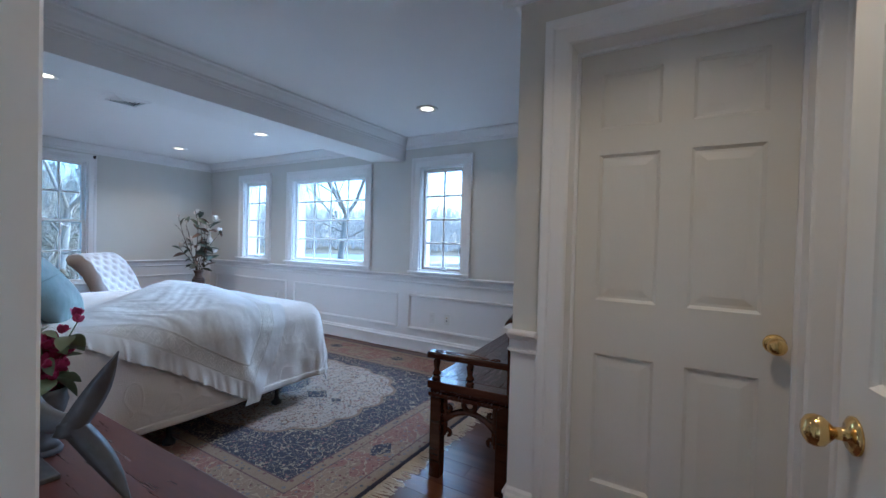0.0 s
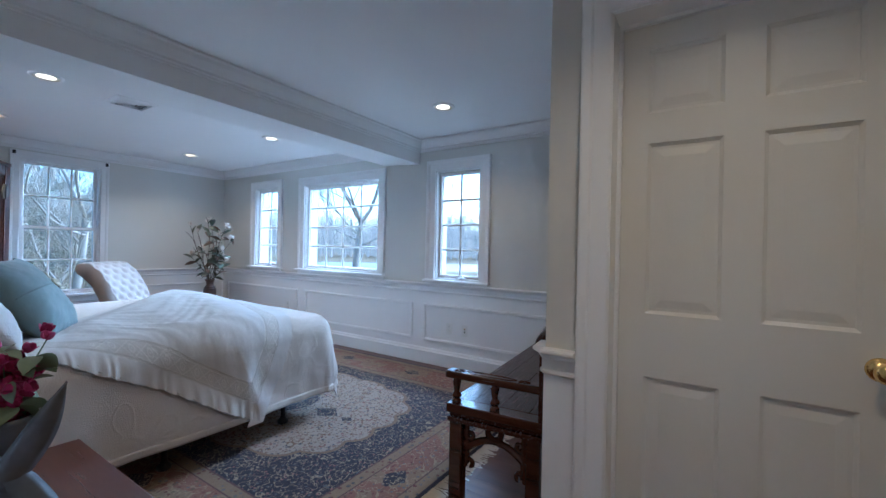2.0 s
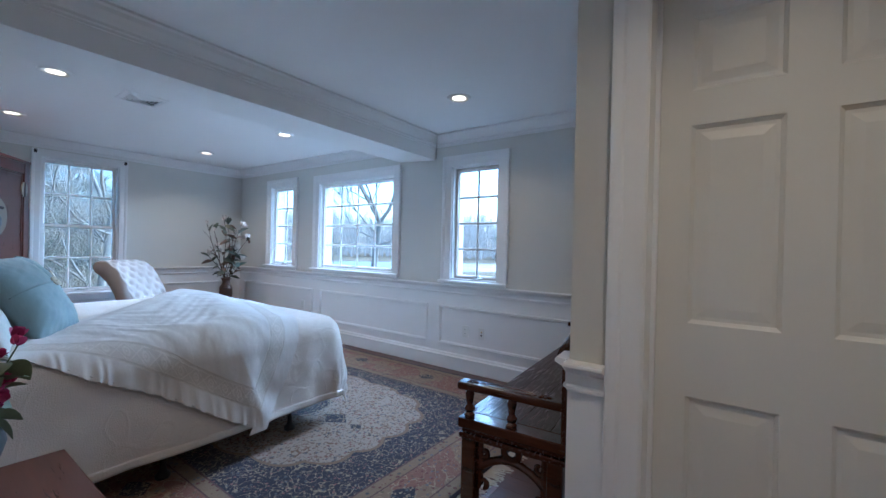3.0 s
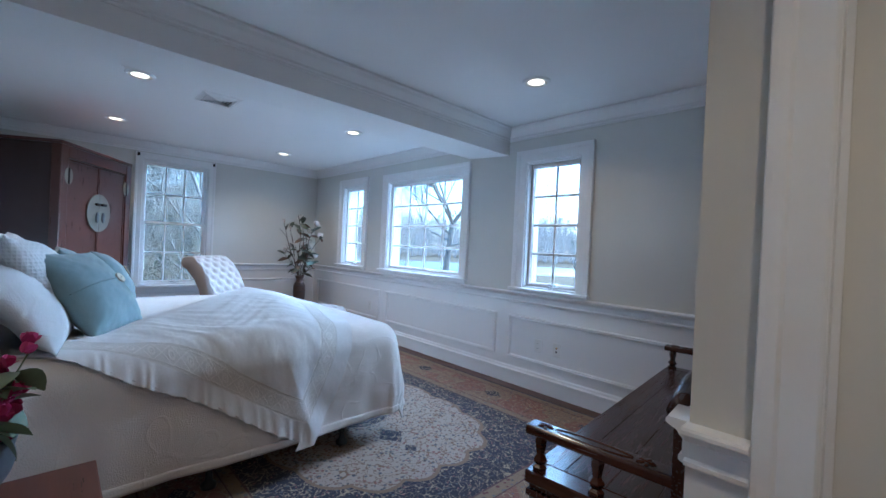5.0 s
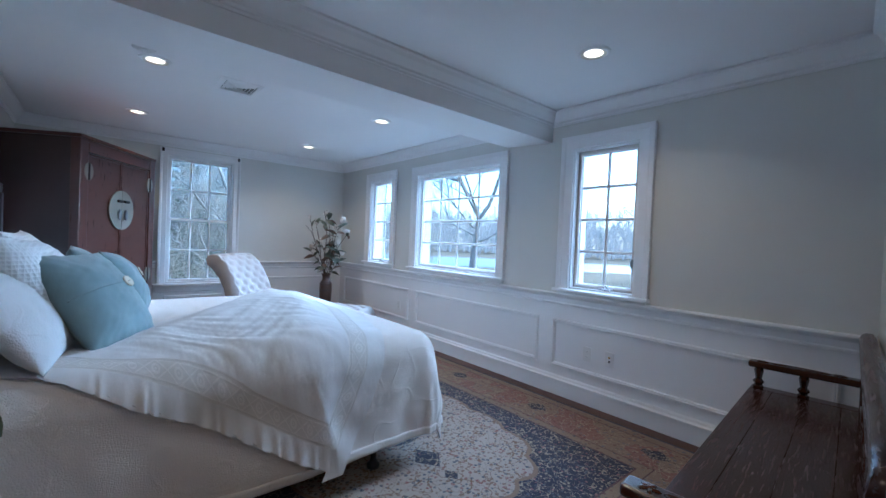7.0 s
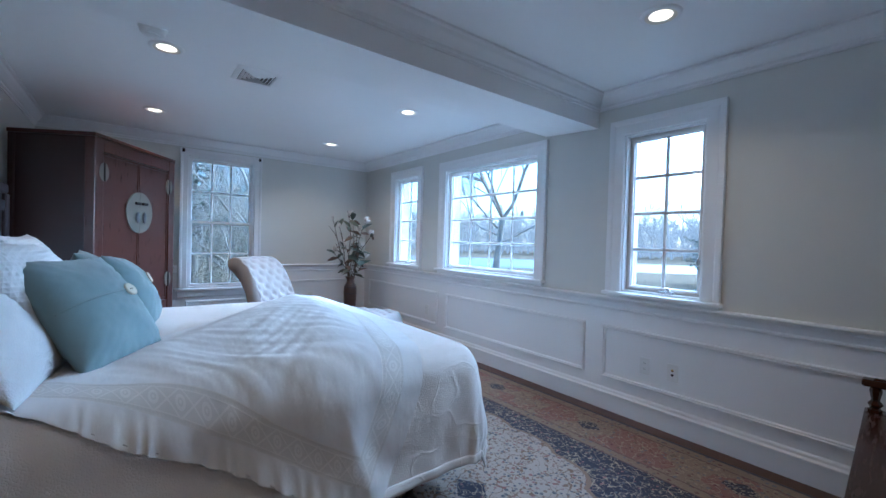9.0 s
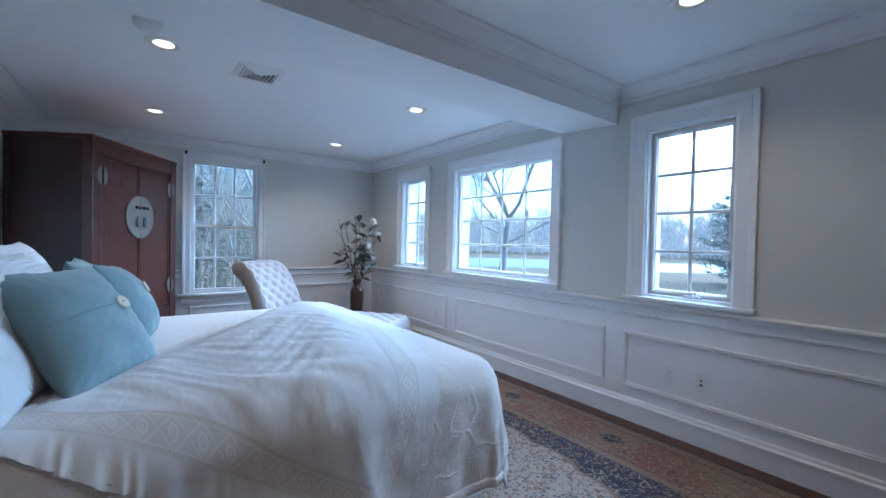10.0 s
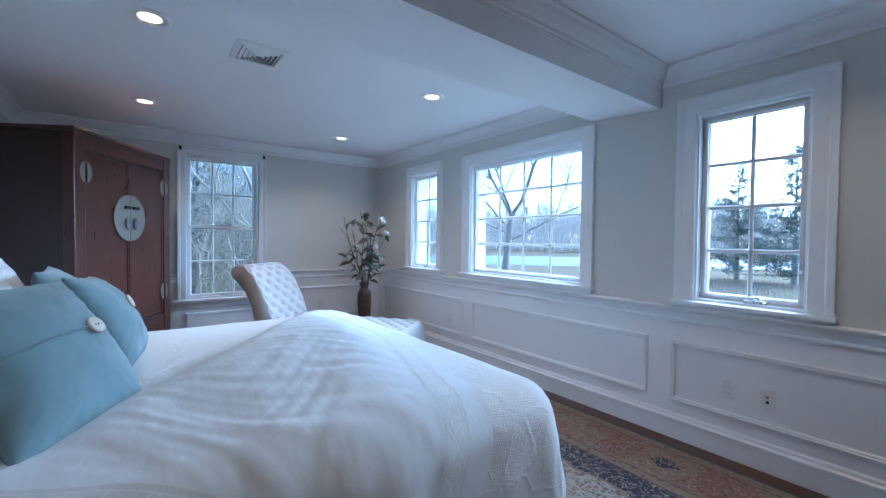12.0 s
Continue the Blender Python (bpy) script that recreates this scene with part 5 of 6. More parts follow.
def fin(bm, root, tip, width, bulge, thick):
    """A curved blade from root to tip in the y z plane."""
    root, tip = Vector(root), Vector(tip)
    d = tip - root
    side = Vector((0, -d.z, d.y)).normalized()
    rings = []
    n = 16
    for i in range(n + 1):
        f = i / n
        c = root + d * f + side * bulge * math.sin(math.pi * f) + Vector((0.05 * f * f, 0, 0))
        wd = width * (0.42 + 0.58 * math.sin(math.pi * min(1, 0.25 + 0.70 * f))) * (1 - f ** 4) * 0.5 + 0.001
        th = thick * (1 - 0.75 * f) * 0.5 + 0.001
        rings.append([c + side * wd, c + side * wd * 0.5 + Vector((th, 0, 0)), c - side * wd * 0.5 + Vector((th, 0, 0)), c - side * wd, c - side * wd * 0.5 - Vector((th, 0, 0)), c + side * wd * 0.5 - Vector((th, 0, 0))])
    loft(bm, rings)


bm = nb()
fin(bm, (0, 0.075, 0.270), (0.03, 0.158, 0.488), 0.064, -0.012, 0.026)
fin(bm, (0, 0.078, 0.315), (0.03, 0.196, 0.052), 0.056, 0.012, 0.026)
body_pts = [(0.0, 0.100, 0.292), (-0.03, 0.085, 0.292), (-0.08, 0.065, 0.296), (-0.15, 0.05, 0.302), (-0.24, 0.045, 0.305), (-0.34, 0.05, 0.300), (-0.44, 0.06, 0.285), (-0.52, 0.07, 0.265)]
rad = [0.016, 0.026, 0.033, 0.044, 0.056, 0.060, 0.048, 0.014]
rings = []
for i, p in enumerate(body_pts):
    p = Vector(p)
    dd = (Vector(body_pts[min(i + 1, 7)]) - Vector(body_pts[max(i - 1, 0)])).normalized()
    u, w = Vector((0, 0, 1)), dd.cross(Vector((0, 0, 1))).normalized()
    rings.append([p + w * rad[i] * 0.8 * math.cos(6.28319 * k / 12) + u * rad[i] * math.sin(6.28319 * k / 12) for k in range(12)])
loft(bm, rings)
part("fish", bm, M_PEWTER, tail, smooth=True)
bm = nb()
box(bm, -0.54, -0.36, -0.01, 0.17, 0.0, 0.018, 0.004, 2)
part("base", bm, M_PEWTER, tail, "square weathered pewter plate")
for x, y in ((-0.42, 0.055), (-0.48, 0.09)):
    bm = nb()
    tube(bm, [(x, y, 0.017), (x, y * 0.9, 0.14), (x + 0.04, y * 0.8, 0.27)], 0.010, 0.013, 10)
    part("strut", bm, M_PEWTER, tail, smooth=True)

pot = holder("pewter_vase", Matrix.Translation((-1.87, 0.595, KZ)), "pewter vase on a round foot holding flowers", "vase")
bm = nb()
lathe(bm, [(0.0, 0.0), (0.05, 0.0), (0.052, 0.010), (0.046, 0.022), (0.0, 0.022)], 24)
part("foot", bm, M_PEWTER, pot, smooth=True)
bm = nb()
lathe(bm, [(0.0, 0.0225), (0.045, 0.0225), (0.030, 0.045), (0.022, 0.07), (0.030, 0.10), (0.055, 0.145), (0.066, 0.185), (0.060, 0.215), (0.066, 0.235), (0.060, 0.236), (0.05, 0.20), (0.0, 0.15)], 24)
part("bowl", bm, M_PEWTER, pot, smooth=True)
sprays = holder("flower_spray", Matrix.Translation((-1.87, 0.595, KZ + 0.175)), "magenta bougainvillea spray with green leaves in a pewter vase", "flowers")
ME_SPRIG = leaf_mesh("leaf", M_SPRIG, 0.085, 0.058, 0.012)
ME_BOUG = bloom_mesh("flower", M_BLOOM, 0.050, 6, 40)
rnd = random.Random(8)
for k in range(9):
    a = rnd.uniform(0, 6.28)
    lean, h = rnd.uniform(0.01, 0.065), (0.30, 0.26, 0.21, 0.18, 0.14, 0.12, 0.10, 0.23, 0.19)[k]
    if k == 0:
        a, lean = 1.2, 0.09
    pts = [(lean * math.cos(a) * f * f, lean * math.sin(a) * f * f, -0.07 + (h + 0.07) * f) for f in [i / 6 for i in range(7)]]
    bm = nb()
    tube(bm, pts, 0.0035, 0.002, 5)
    part("stem", bm, M_SPRIG, sprays)
    for c in range(5):
        i = rnd.randint(3, 6)
        put_piece("leaf", ME_SPRIG, sprays, Matrix.Translation(pts[i]) @ pose(0, 0, 0, rnd.uniform(-40, 40), rnd.uniform(-40, 45), rnd.uniform(0, 360)) @ Matrix.Scale(rnd.uniform(0.7, 1.1), 4))
    for c in range(6):
        i = rnd.randint(4, 6)
        off = Vector((rnd.uniform(-0.03, 0.03), rnd.uniform(-0.03, 0.03), rnd.uniform(-0.015, 0.02)))
        put_piece("flower", ME_BOUG, sprays, Matrix.Translation(Vector(pts[i]) + off) @ pose(0, 0, 0, rnd.uniform(-70, 70), rnd.uniform(-70, 70), rnd.uniform(0, 360)) @ Matrix.Scale(rnd.uniform(0.55, 1.0), 4))


# ---- wall plates, vent, smoke alarm ----
def wall_plate(m, kind):
    lab = {"duplex": "white duplex outlet in the wainscot", "coax": "white wall plate with two round jacks", "switch": "small white outlet low on the wainscot"}[kind]
    thing = holder("outlet" if kind != "coax" else "jack_plate", m, lab, "outlet" if kind != "coax" else "wall plate", "wall plates")
    bm = nb()
    box(bm, -0.036, 0.036, -0.006, 0.0, -0.058, 0.058, 0.003, 2)
    part("plate", bm, M_PLATE, thing)
    for z in (-0.020, 0.020):
        bm = nb()
        if kind == "coax":
            lathe(bm, [(0.0085, 0.0), (0.0085, 0.004), (0.005, 0.006), (0.0, 0.006)], 12, Matrix.Translation((0, -0.006, z * 0.75)) @ pose(0, 0, 0, 90))
            part("jack", bm, M_SLOT if z < 0 else M_BRASS, thing)
        else:
            box(bm, -0.015, 0.015, -0.008, -0.0062, z - 0.014, z + 0.014, 0.0008)
            r = part("receptacle", bm, M_PLATE, thing)
            for x in (-0.006, 0.006):
                bm = nb()
                box(bm, x - 0.001, x + 0.001, -0.0086, -0.0079, z - 0.004, z + 0.005)
                part("slot", bm, M_SLOT, r)
    return thing


FN = NORTH - 0.005
wall_plate(Matrix.Translation((-2.312, FN, 0.405)), "duplex")
wall_plate(Matrix.Translation((-2.125, FN, 0.405)), "coax")
wall_plate(Matrix.Translation((-4.985, FN, 0.405)), "switch")
wall_plate(Matrix.Translation((WEST + 0.005, 3.02, 0.41)) @ pose(0, 0, 0, 0, 0, 90), "switch")

vent = holder("ceiling_vent", Matrix.Translation((-4.14, 1.685, CEIL)), "square white ceiling vent with stepped louvres", "vent")
bm = nb()
surround(bm, lambda a, b, h: Vector((a, b, h)), -0.112, 0.112, -0.112, 0.112, [(0, -0.002), (0.0, -0.012), (0.006, -0.015), (0.034, -0.004), (0.036, 0.0)])
part("frame", bm, M_TRIM, vent)
# grey sheet that stands for the shade in the duct behind the louvres
bm = nb()
box(bm, -0.112, 0.112, -0.112, 0.112, -0.0035, -0.0015)
part("backing", bm, M_SHADE, vent)
for k in range(4):
    r = 0.105 - k * 0.024
    bm = nb()
    surround(bm, lambda a, b, h: Vector((a, b, h)), -r + 0.016, r - 0.016, -r + 0.016, r - 0.016, [(0.0, -0.017), (0.001, -0.0185), (0.016, -0.006), (0.015, -0.004)])
    part("louvre", bm, M_TRIM, vent)
alarm = holder("smoke_alarm", Matrix.Translation((-3.79, 1.055, CEIL)), "round white smoke alarm on the ceiling", "smoke alarm")
bm = nb()
lathe(bm, [(0.070, 0.0), (0.070, -0.008), (0.064, -0.012), (0.062, -0.030), (0.052, -0.038), (0.0, -0.040)], 28)
part("case", bm, M_PLATE, alarm, smooth=True)
bm = nb()
lathe(bm, [(0.030, -0.0385), (0.034, -0.042), (0.030, -0.043), (0.0, -0.043)], 20)
part("cover", bm, M_PLATE, alarm, smooth=True)


# ---- outdoors ----
GZ = -0.75


def ground_material():
    m, t, b = tree_of("field_grass")
    v = coords(t)
    a = noise_tex(t, v, 0.06, 5)
    f = noise_tex(t, v, 1.6, 5, 0.7)
    g = noise_tex(t, v, 12, 4)
    c = mix(t, a * 1.6 - 0.3, (0.28, 0.205, 0.12), (0.34, 0.25, 0.155))
    c = mix(t, f * 1.5 - 0.45, c, (0.16, 0.13, 0.09))
    t.links.new(mix(t, g * 0.3, c, (0.25, 0.20, 0.14)), b.inputs["Base Color"])
    b.inputs["Roughness"].default_value = 0.95
    bump(t, b, g + f, 0.6, 0.08)
    return m


M_GROUND = ground_material()
M_WATER = plain("pond_water", (0.32, 0.33, 0.32), 0.4, vary=0.1, grain=3, relief=0.15, dist=0.01)
M_BARK = plain("bark_grey", (0.46, 0.41, 0.35), 0.9, vary=0.3, grain=22, relief=0.6, large=4, dist=0.01)
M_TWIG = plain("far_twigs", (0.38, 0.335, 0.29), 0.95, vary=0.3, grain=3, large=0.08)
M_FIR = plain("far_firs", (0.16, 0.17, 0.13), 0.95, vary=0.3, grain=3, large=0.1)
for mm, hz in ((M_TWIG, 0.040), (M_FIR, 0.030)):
    # haze put into the materials: the far trees glow faintly themselves
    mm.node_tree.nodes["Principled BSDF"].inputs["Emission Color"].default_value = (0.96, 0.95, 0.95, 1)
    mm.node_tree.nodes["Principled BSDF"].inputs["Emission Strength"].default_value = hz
M_CEDAR = plain("cedar_green", (0.27, 0.28, 0.22), 0.9, vary=0.5, grain=5, large=0.9)
M_BRUSH = plain("brush_tan", (0.48, 0.41, 0.31), 0.95, vary=0.4, grain=3, large=0.5)

for mm in (M_GROUND, M_TWIG, M_BARK, M_CEDAR, M_BRUSH):
    mm.node_tree.nodes["Principled BSDF"].inputs["Specular IOR Level"].default_value = 0.02

bm = nb()
R = [0, 15, 40, 90, 200, 500, 1500]
n = 48
rings = []
for r in R[1:]:
    rings.append([(r * math.cos(6.28319 * i / n) - 3, r * math.sin(6.28319 * i / n) + 2, GZ + (0.12 * noise.noise((math.cos(6.28319 * i / n) * r * 0.05, math.sin(6.28319 * i / n) * r * 0.05, 0)) if r > 15 else 0)) for i in range(n)])
loft(bm, rings, caps=False)
bm.verts.ensure_lookup_table()
bm.faces.new([bm.verts[i] for i in range(n)])
tagged(part("ground", bm, M_GROUND, smooth=True), "dry tan winter field round the house", "ground", kind="structure")
bm = nb()
pts = []
for i in range(64):
    a = 6.28319 * i / 64
    k = 1 + 0.22 * noise.noise((math.cos(a) * 1.6, math.sin(a) * 1.6, 9)) + 0.08 * noise.noise((math.cos(a) * 6, math.sin(a) * 6, 2))
    # a long pond lying across the view to the north-west
    u, w = 40 * k * math.cos(a), 7.5 * k * math.sin(a)
    pts.append((-25 + u * 0.74 - w * 0.67, 36 + u * 0.67 + w * 0.74))
loft(bm, [[(-25 + (x + 25) * k, 36 + (y - 36) * k, GZ + z) for x, y in pts] for k, z in ((1.12, 0.0), (1.0, 0.14))], caps=False)
bm.verts.ensure_lookup_table()
bm.faces.new([bm.verts[64 + i] for i in range(64)])
tagged(part("water", bm, M_WATER), "pale still pond beyond the field", "water", kind="structure")


def limb_segments(rnd, p, d, length, r, depth, out, spread=0.6, shrink=0.72, curl=0.25):
    """Grows a limb as short pieces that bend, then forks."""
    n = 4 if depth > 1 else 3
    q = Vector(p)
    dd = Vector(d).normalized()
    for i in range(n):
        nd = (dd + Vector((rnd.uniform(-curl, curl), rnd.uniform(-curl, curl), rnd.uniform(-curl * 0.4, curl * 0.8)))).normalized()
        q2 = q + nd * (length / n)
        r2 = r * (1 - 0.30 * (i + 1) / n)
        out.append((q.copy(), q2.copy(), r * (1 - 0.30 * i / n), r2))
        if depth > 0 and i >= 1 and rnd.random() < 0.55:
            side = Vector((rnd.uniform(-1, 1), rnd.uniform(-1, 1), rnd.uniform(-0.1, 0.7))).normalized()
            limb_segments(rnd, q2, nd + side * spread * 1.3, length * shrink * rnd.uniform(0.5, 0.85), r2 * 0.5, depth - 1, out, spread, shrink, curl)
        q, dd = q2, nd
    if depth > 0:
        for k in range(rnd.choice((2, 2, 3))):
            side = Vector((rnd.uniform(-1, 1), rnd.uniform(-1, 1), rnd.uniform(-0.2, 0.6))).normalized()
            limb_segments(rnd, q, dd + side * spread, length * shrink * rnd.uniform(0.75, 1.1), r * 0.62, depth - 1, out, spread, shrink, curl)


def segments_mesh(segs, sides):
    vs, fs = [], []
    for p, q, r0, r1 in segs:
        d = (q - p).normalized()
        s = d.cross(Vector((0.3, 0.2, 0.9)) if abs(d.z) < 0.9 else Vector((1, 0, 0))).normalized()
        u = d.cross(s)
        b = len(vs)
        for c, r in ((p, r0), (q + d * r1 * 0.4, r1)):
            for k in range(sides):
                a = 6.28319 * k / sides
                vs.append(c + s * r * math.cos(a) + u * r * math.sin(a))
        for k in range(sides):
            j = (k + 1) % sides
            fs.append((b + k, b + j, b + sides + j, b + sides + k))
    return vs, fs


def mesh_part(name, vs, fs, material, parent=None, smooth=True):
    me = bpy.data.meshes.new(name)
    me.from_pydata([tuple(v) for v in vs], [], fs)
    if smooth:
        me.polygons.foreach_set("use_smooth", [True] * len(me.polygons))
    me.materials.append(material)
    ob = new(name, me)
    if parent is not None:
        ob.parent = parent
    return ob


def bare_tree(x, y, seed, label, trunk_h, trunk_r, lean, depth=5, limb=3.0):
    thing = holder("tree", Matrix.Translation((x, y, GZ - 0.1)), label, "tree", "bare trees near the house")
    rnd = random.Random(seed)
    segs = []
    q, d = Vector((0, 0, 0)), Vector((lean[0], lean[1], 1)).normalized()
    base = []
    for i in range(6):
        q2 = q + d * trunk_h / 6
        base.append((q.copy(), q2.copy(), trunk_r * (1.35 - 0.35 * min(1, i / 2) - 0.05 * i), trunk_r * (1.35 - 0.35 * min(1, (i + 1) / 2) - 0.05 * (i + 1))))
        d = (d + Vector((rnd.uniform(-0.05, 0.05), rnd.uniform(-0.05, 0.05), 0.02))).normalized()
        q = q2
    top = base[-1][3]
    for a, up, k in ((0.4, 1.1, 0.8), (2.7, 0.9, 0.72), (4.4, 1.3, 0.62), (5.6, 0.7, 0.5)):
        limb_segments(rnd, q, (math.cos(a), math.sin(a), up), limb * rnd.uniform(0.9, 1.15), top * k, depth - 1, segs, 0.62, 0.74)
    for h, a in ((0.62, 0.8), (0.74, 3.4), (0.85, 5.0)):
        p = Vector((lean[0] * trunk_h * h, lean[1] * trunk_h * h, trunk_h * h))
        limb_segments(rnd, p, (math.cos(a), math.sin(a), 0.35), limb * 0.8, top * 0.4, depth - 2, segs, 0.6, 0.72)
    vs, fs = segments_mesh(base, 12)
    mesh_part("trunk", vs, fs, M_BARK, thing)
    vs, fs = segments_mesh(segs, 5)
    mesh_part("crown", vs, fs, M_BARK, thing)
    return thing


def cedar(x, y, seed, h, r, label):
    """A conifer: trunk, drooping boughs and many small needle sprays."""
    thing = holder("tree", Matrix.Translation((x, y, GZ - 0.1)), label, "tree", "cedar trees round the house")
    rnd = random.Random(seed)
    segs = [(Vector((0, 0, h * i / 8)), Vector((0, 0, h * (i + 1) / 8)), 0.16 * (1 - i / 8.2), 0.16 * (1 - (i + 1) / 8.2)) for i in range(8)]
    vs2, fs2 = [], []
    n = int(h * 22)
    for k in range(n):
        f = (k + rnd.random()) / n
        z = h * (0.06 + 0.93 * f)
        L = r * (1 - f) ** 0.75 * rnd.uniform(0.55, 1.15) + 0.15
        a = rnd.uniform(0, 6.28319)
        p = Vector((0, 0, z))
        q = p + Vector((math.cos(a) * L, math.sin(a) * L, L * rnd.uniform(-0.05, 0.35)))
        segs.append((p, q, 0.022, 0.006))
        cnt = int(20 + L * 48)
        for c in range(cnt):
            g = rnd.uniform(0.25, 1.05)
            o = p.lerp(q, g) + Vector((rnd.gauss(0, 0.10), rnd.gauss(0, 0.10), rnd.gauss(0, 0.08)))
            b = len(vs2)
            s = rnd.uniform(0.05, 0.13)
            d1 = Vector((rnd.uniform(-1, 1), rnd.uniform(-1, 1), rnd.uniform(-0.4, 0.9))).normalized()
            d2 = d1.cross(Vector((rnd.uniform(-1, 1), rnd.uniform(-1, 1), rnd.uniform(-1, 1)))).normalized()
            vs2 += [o - d2 * s * 0.22, o + d1 * s * 1.5, o + d2 * s * 0.22]
            fs2.append((b, b + 1, b + 2))
    vs, fs = segments_mesh(segs, 5)
    mesh_part("trunk", vs, fs, M_BARK, thing)
    mesh_part("crown", vs2, fs2, M_CEDAR, thing, smooth=False)
    return thing


bare_tree(-16.2, 16.2, 5, "large bare grey tree beyond the picture window", 3.4, 0.20, (0.03, -0.02), 7, 3.4)
cedar(-9.6, 27.3, 2, 6.4, 1.9, "dense green cedar standing on the field")
cedar(-7.0, 26.6, 3, 6.9, 2.0, "taller dense green cedar standing on the field")
cedar(-16.6, 2.6, 4, 9.5, 2.2, "large green cedar behind brush by the west window")
cedar(-19.0, 6.8, 6, 8.5, 2.1, "green cedar among brush by the west window")
bare_tree(-11.6, 3.2, 9, "slim bare tree among brush by the west window", 2.6, 0.10, (0.08, 0.1), 5, 1.9)
bare_tree(-13.5, -0.6, 12, "bare tree beside the cedars by the west window", 2.8, 0.12, (-0.05, 0.1), 5, 2.0)

for k, (x, y) in enumerate(((-16.5, 6.2), (-17.5, 2.4), (-15.6, -2.2), (-19.0, 0.2), (-20.5, 4.5))):
    bare_tree(x, y, 40 + k, "bare grey tree in the thicket west of the house", 2.6 + 0.3 * k, 0.12, (0.04, 0.03), 5, 2.2)

for k in range(8):
    bare_tree(-12.2 - (k * 2.3) % 5.5, -3.2 + k * 1.3, 80 + k, "low-branching bare tree in the thicket west of the house", 0.9 + 0.12 * (k % 4), 0.07, (0.06 * math.sin(k), 0.05 * math.cos(k)), 5, 1.7)

# brush, reeds and far woods
rnd = random.Random(31)
segs = []
for k in range(260):
    x, y = rnd.uniform(-24, -10.5), rnd.uniform(-6, 10)
    for c in range(3):
        limb_segments(rnd, (x + rnd.uniform(-0.4, 0.4), y + rnd.uniform(-0.4, 0.4), GZ - 0.05), (rnd.uniform(-0.7, 0.7), rnd.uniform(-0.7, 0.7), 1), rnd.uniform(0.6, 2.1), 0.013, 2, segs, 0.8, 0.8, 0.45)
vs, fs = segments_mesh(segs, 3)
tagged(mesh_part("brush", vs, fs, M_BRUSH), "tangle of bare tan brush", "brush", kind="stuff")

segs = []
for k in range(2600):
    a, r = rnd.uniform(1.6, 2.9), rnd.uniform(13, 24) ** 1.0
    x, y = -3 + r * math.cos(a), 2 + r * math.sin(a)
    if x > 2:
        continue
    p = Vector((x, y, GZ - 0.03))
    segs.append((p, p + Vector((rnd.uniform(-0.12, 0.12), rnd.uniform(-0.12, 0.12), rnd.uniform(0.12, 0.35))), 0.010, 0.002))
vs, fs = segments_mesh(segs, 3)
tagged(mesh_part("reeds", vs, fs, M_BRUSH), "scattered dry grass stems on the field", "grass", kind="stuff")

variants = []
for s in range(5):
    rr = random.Random(60 + s)
    sg = []
    limb_segments(rr, (0, 0, 0), (0, 0, 1), 3.4, 0.16, 4, sg, 0.55, 0.70, 0.16)
    variants.append(segments_mesh(sg, 3))
allv, allf = [], []
for k in range(620):
    a = math.radians(rnd.uniform(85, 195))
    r = rnd.uniform(75, 125)
    v0, f0 = variants[k % 5]
    sc = rnd.uniform(0.75, 1.25)
    ca, sa = math.cos(k * 1.7), math.sin(k * 1.7)
    ox, oy = -3 + r * math.cos(a), 2 + r * math.sin(a)
    b = len(allv)
    allv += [((v.x * ca - v.y * sa) * sc * 1.2 + ox, (v.x * sa + v.y * ca) * sc * 1.2 + oy, GZ + v.z * sc) for v in v0]
    allf += [tuple(i + b for i in f) for f in f0]
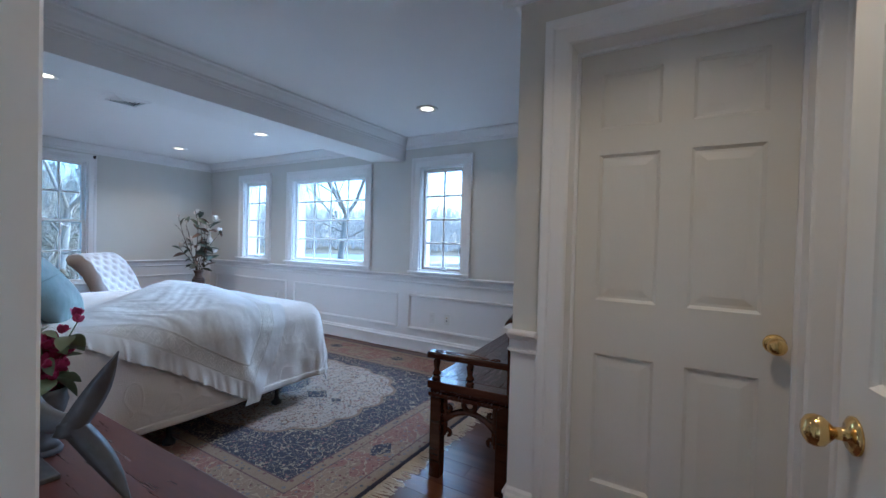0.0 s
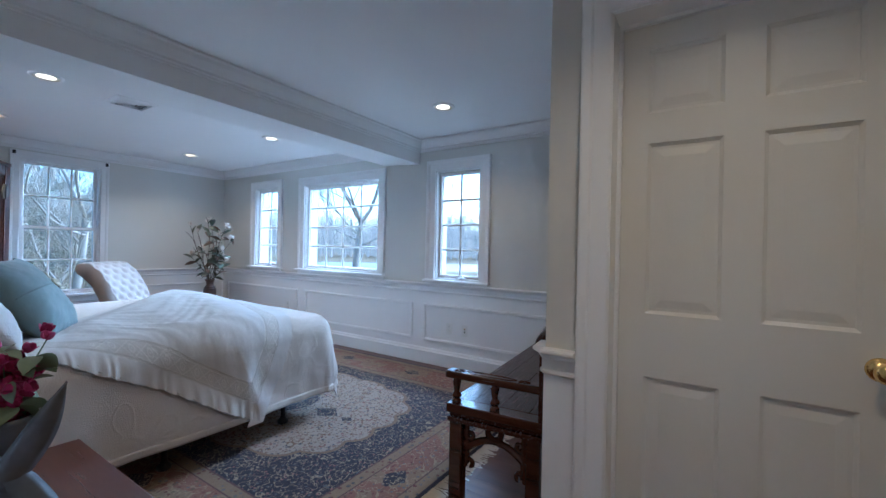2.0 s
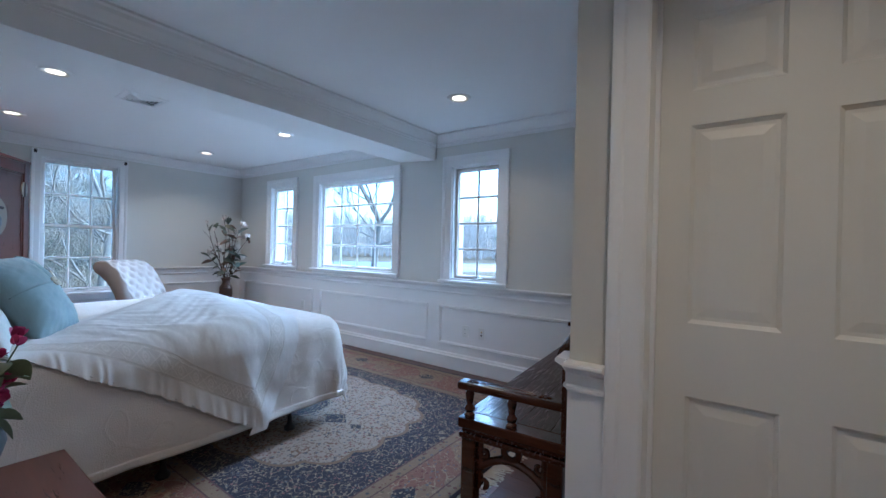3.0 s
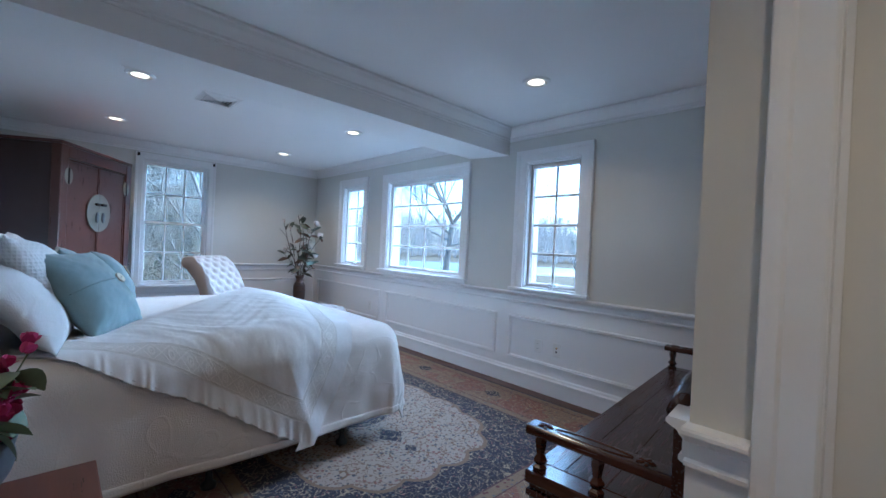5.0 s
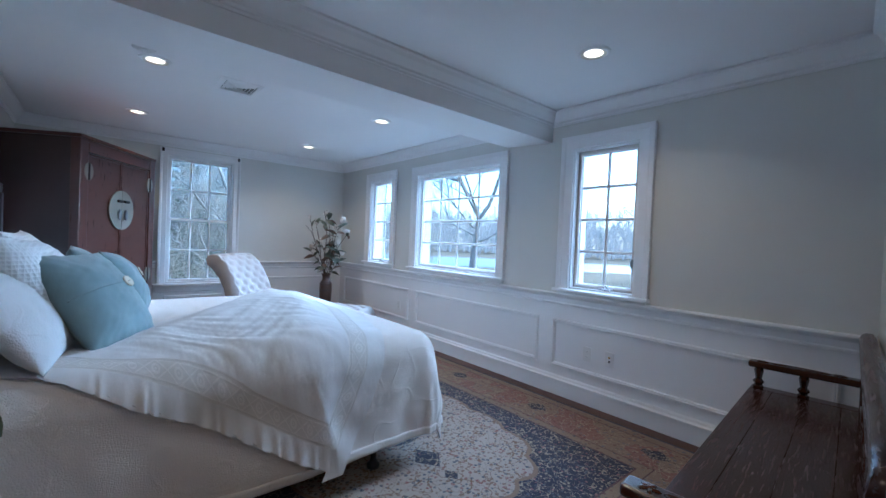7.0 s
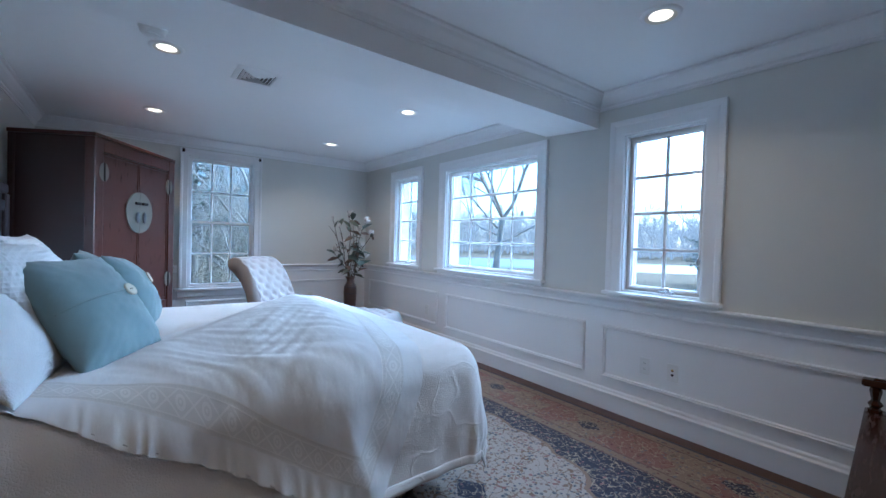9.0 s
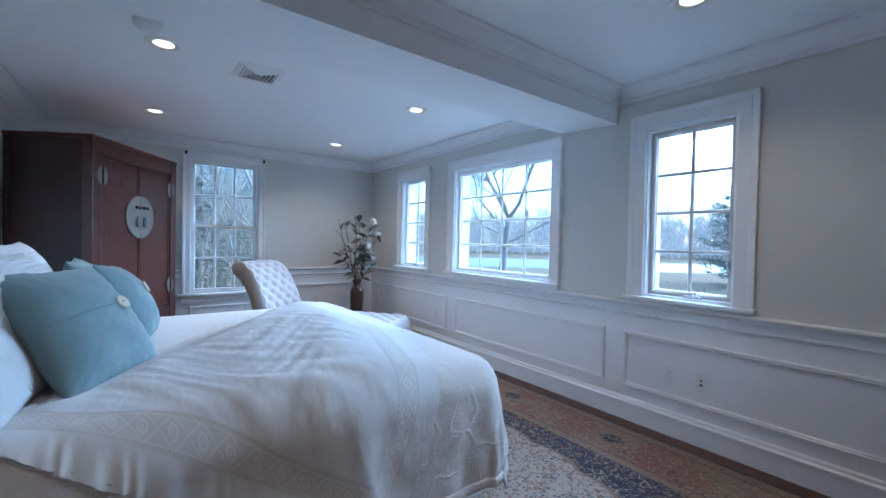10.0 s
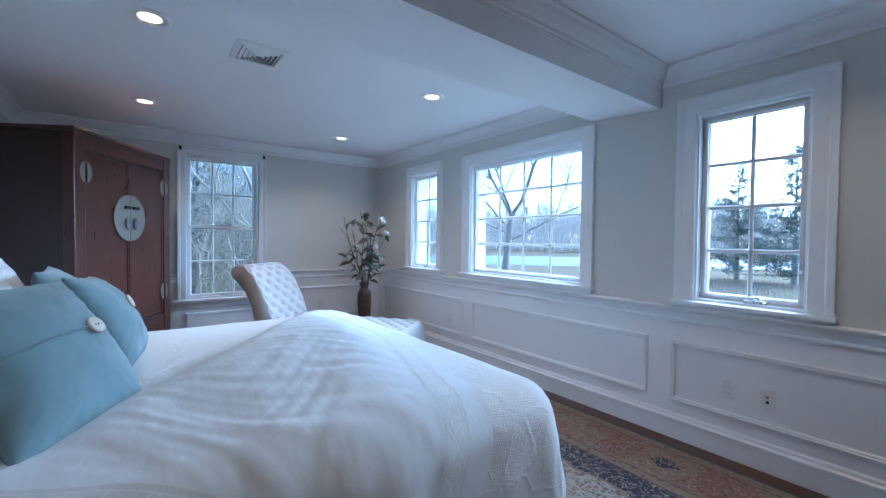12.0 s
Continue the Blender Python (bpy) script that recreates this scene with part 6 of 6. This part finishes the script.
# a fine haze of twigs between the far trunks
for k in range(42000):
    a = math.radians(rnd.uniform(85, 195))
    r = rnd.uniform(78, 128)
    o = Vector((-3 + r * math.cos(a), 2 + r * math.sin(a), GZ + (6.0 + 2.5 * noise.noise((a * 14, r * 0.03, 0))) * rnd.random() ** 1.2))
    b = len(allv)
    d = Vector((rnd.uniform(-0.6, 0.6), rnd.uniform(-0.6, 0.6), rnd.uniform(0.2, 1.0)))
    allv += [o, o + d + Vector((0.09, 0.05, 0)), o + d * 0.9 + Vector((-0.09, 0.05, 0.1))]
    allf.append((b, b + 1, b + 2))
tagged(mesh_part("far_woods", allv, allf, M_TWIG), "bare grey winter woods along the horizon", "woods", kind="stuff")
allv, allf = [], []
for k in range(70):
    a = math.radians(rnd.uniform(85, 195))
    r = rnd.uniform(85, 130)
    h, w = rnd.uniform(4, 9.5), rnd.uniform(1.2, 2.2)
    ox, oy = -3 + r * math.cos(a), 2 + r * math.sin(a)
    for c in range(170):
        f = rnd.random() ** 0.8
        an = rnd.uniform(0, 6.28319)
        rad_ = w * (1 - f) ** 0.8 * rnd.uniform(0.5, 1.1)
        o = Vector((ox + rad_ * math.cos(an), oy + rad_ * math.sin(an), GZ + 0.4 + h * f))
        b = len(allv)
        s = rnd.uniform(0.25, 0.6)
        allv += [o + Vector((rnd.uniform(-s, s), rnd.uniform(-s, s), rnd.uniform(-s, s))) for _ in range(3)]
        allf.append((b, b + 1, b + 2))
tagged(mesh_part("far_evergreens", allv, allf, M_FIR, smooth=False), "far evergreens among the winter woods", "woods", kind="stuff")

# ---- floor planks ----
rnd = random.Random(3)
PW = 0.118
shared = {}


def plank(x, y, L):
    key = round(L, 2)
    if key not in shared:
        bm = nb()
        box(bm, 0.0008, key - 0.0008, 0.0009, PW - 0.0009, -0.016, 0.0)
        bmesh.ops.recalc_face_normals(bm, faces=bm.faces)
        me = bpy.data.meshes.new("plank")
        bm.to_mesh(me)
        bm.free()
        me.materials.append(M_PLANK)
        shared[key] = me
    ob = new("plank", shared[key])
    ob.parent = floor
    ob.location = (x, y, 0)


y = NORTH - PW
while y > HALLY:
    x0, x1 = (WEST, EAST1 + 0.14) if y > DOORY + 0.1 else ((WEST, VEST + 0.05) if y > SOUTH - 0.13 else (-1.0, 1.0))
    x = x0
    first = True
    while x < x1 - 0.02:
        L = round(rnd.choice((0.9, 1.2, 1.5, 1.8)) * (rnd.choice((0.4, 0.7, 1.0)) if first else 1), 1)
        first = False
        if x + L > x1 - 0.3:
            L = x1 - x
        plank(x, y, L)
        x += round(L, 2)
    y -= PW
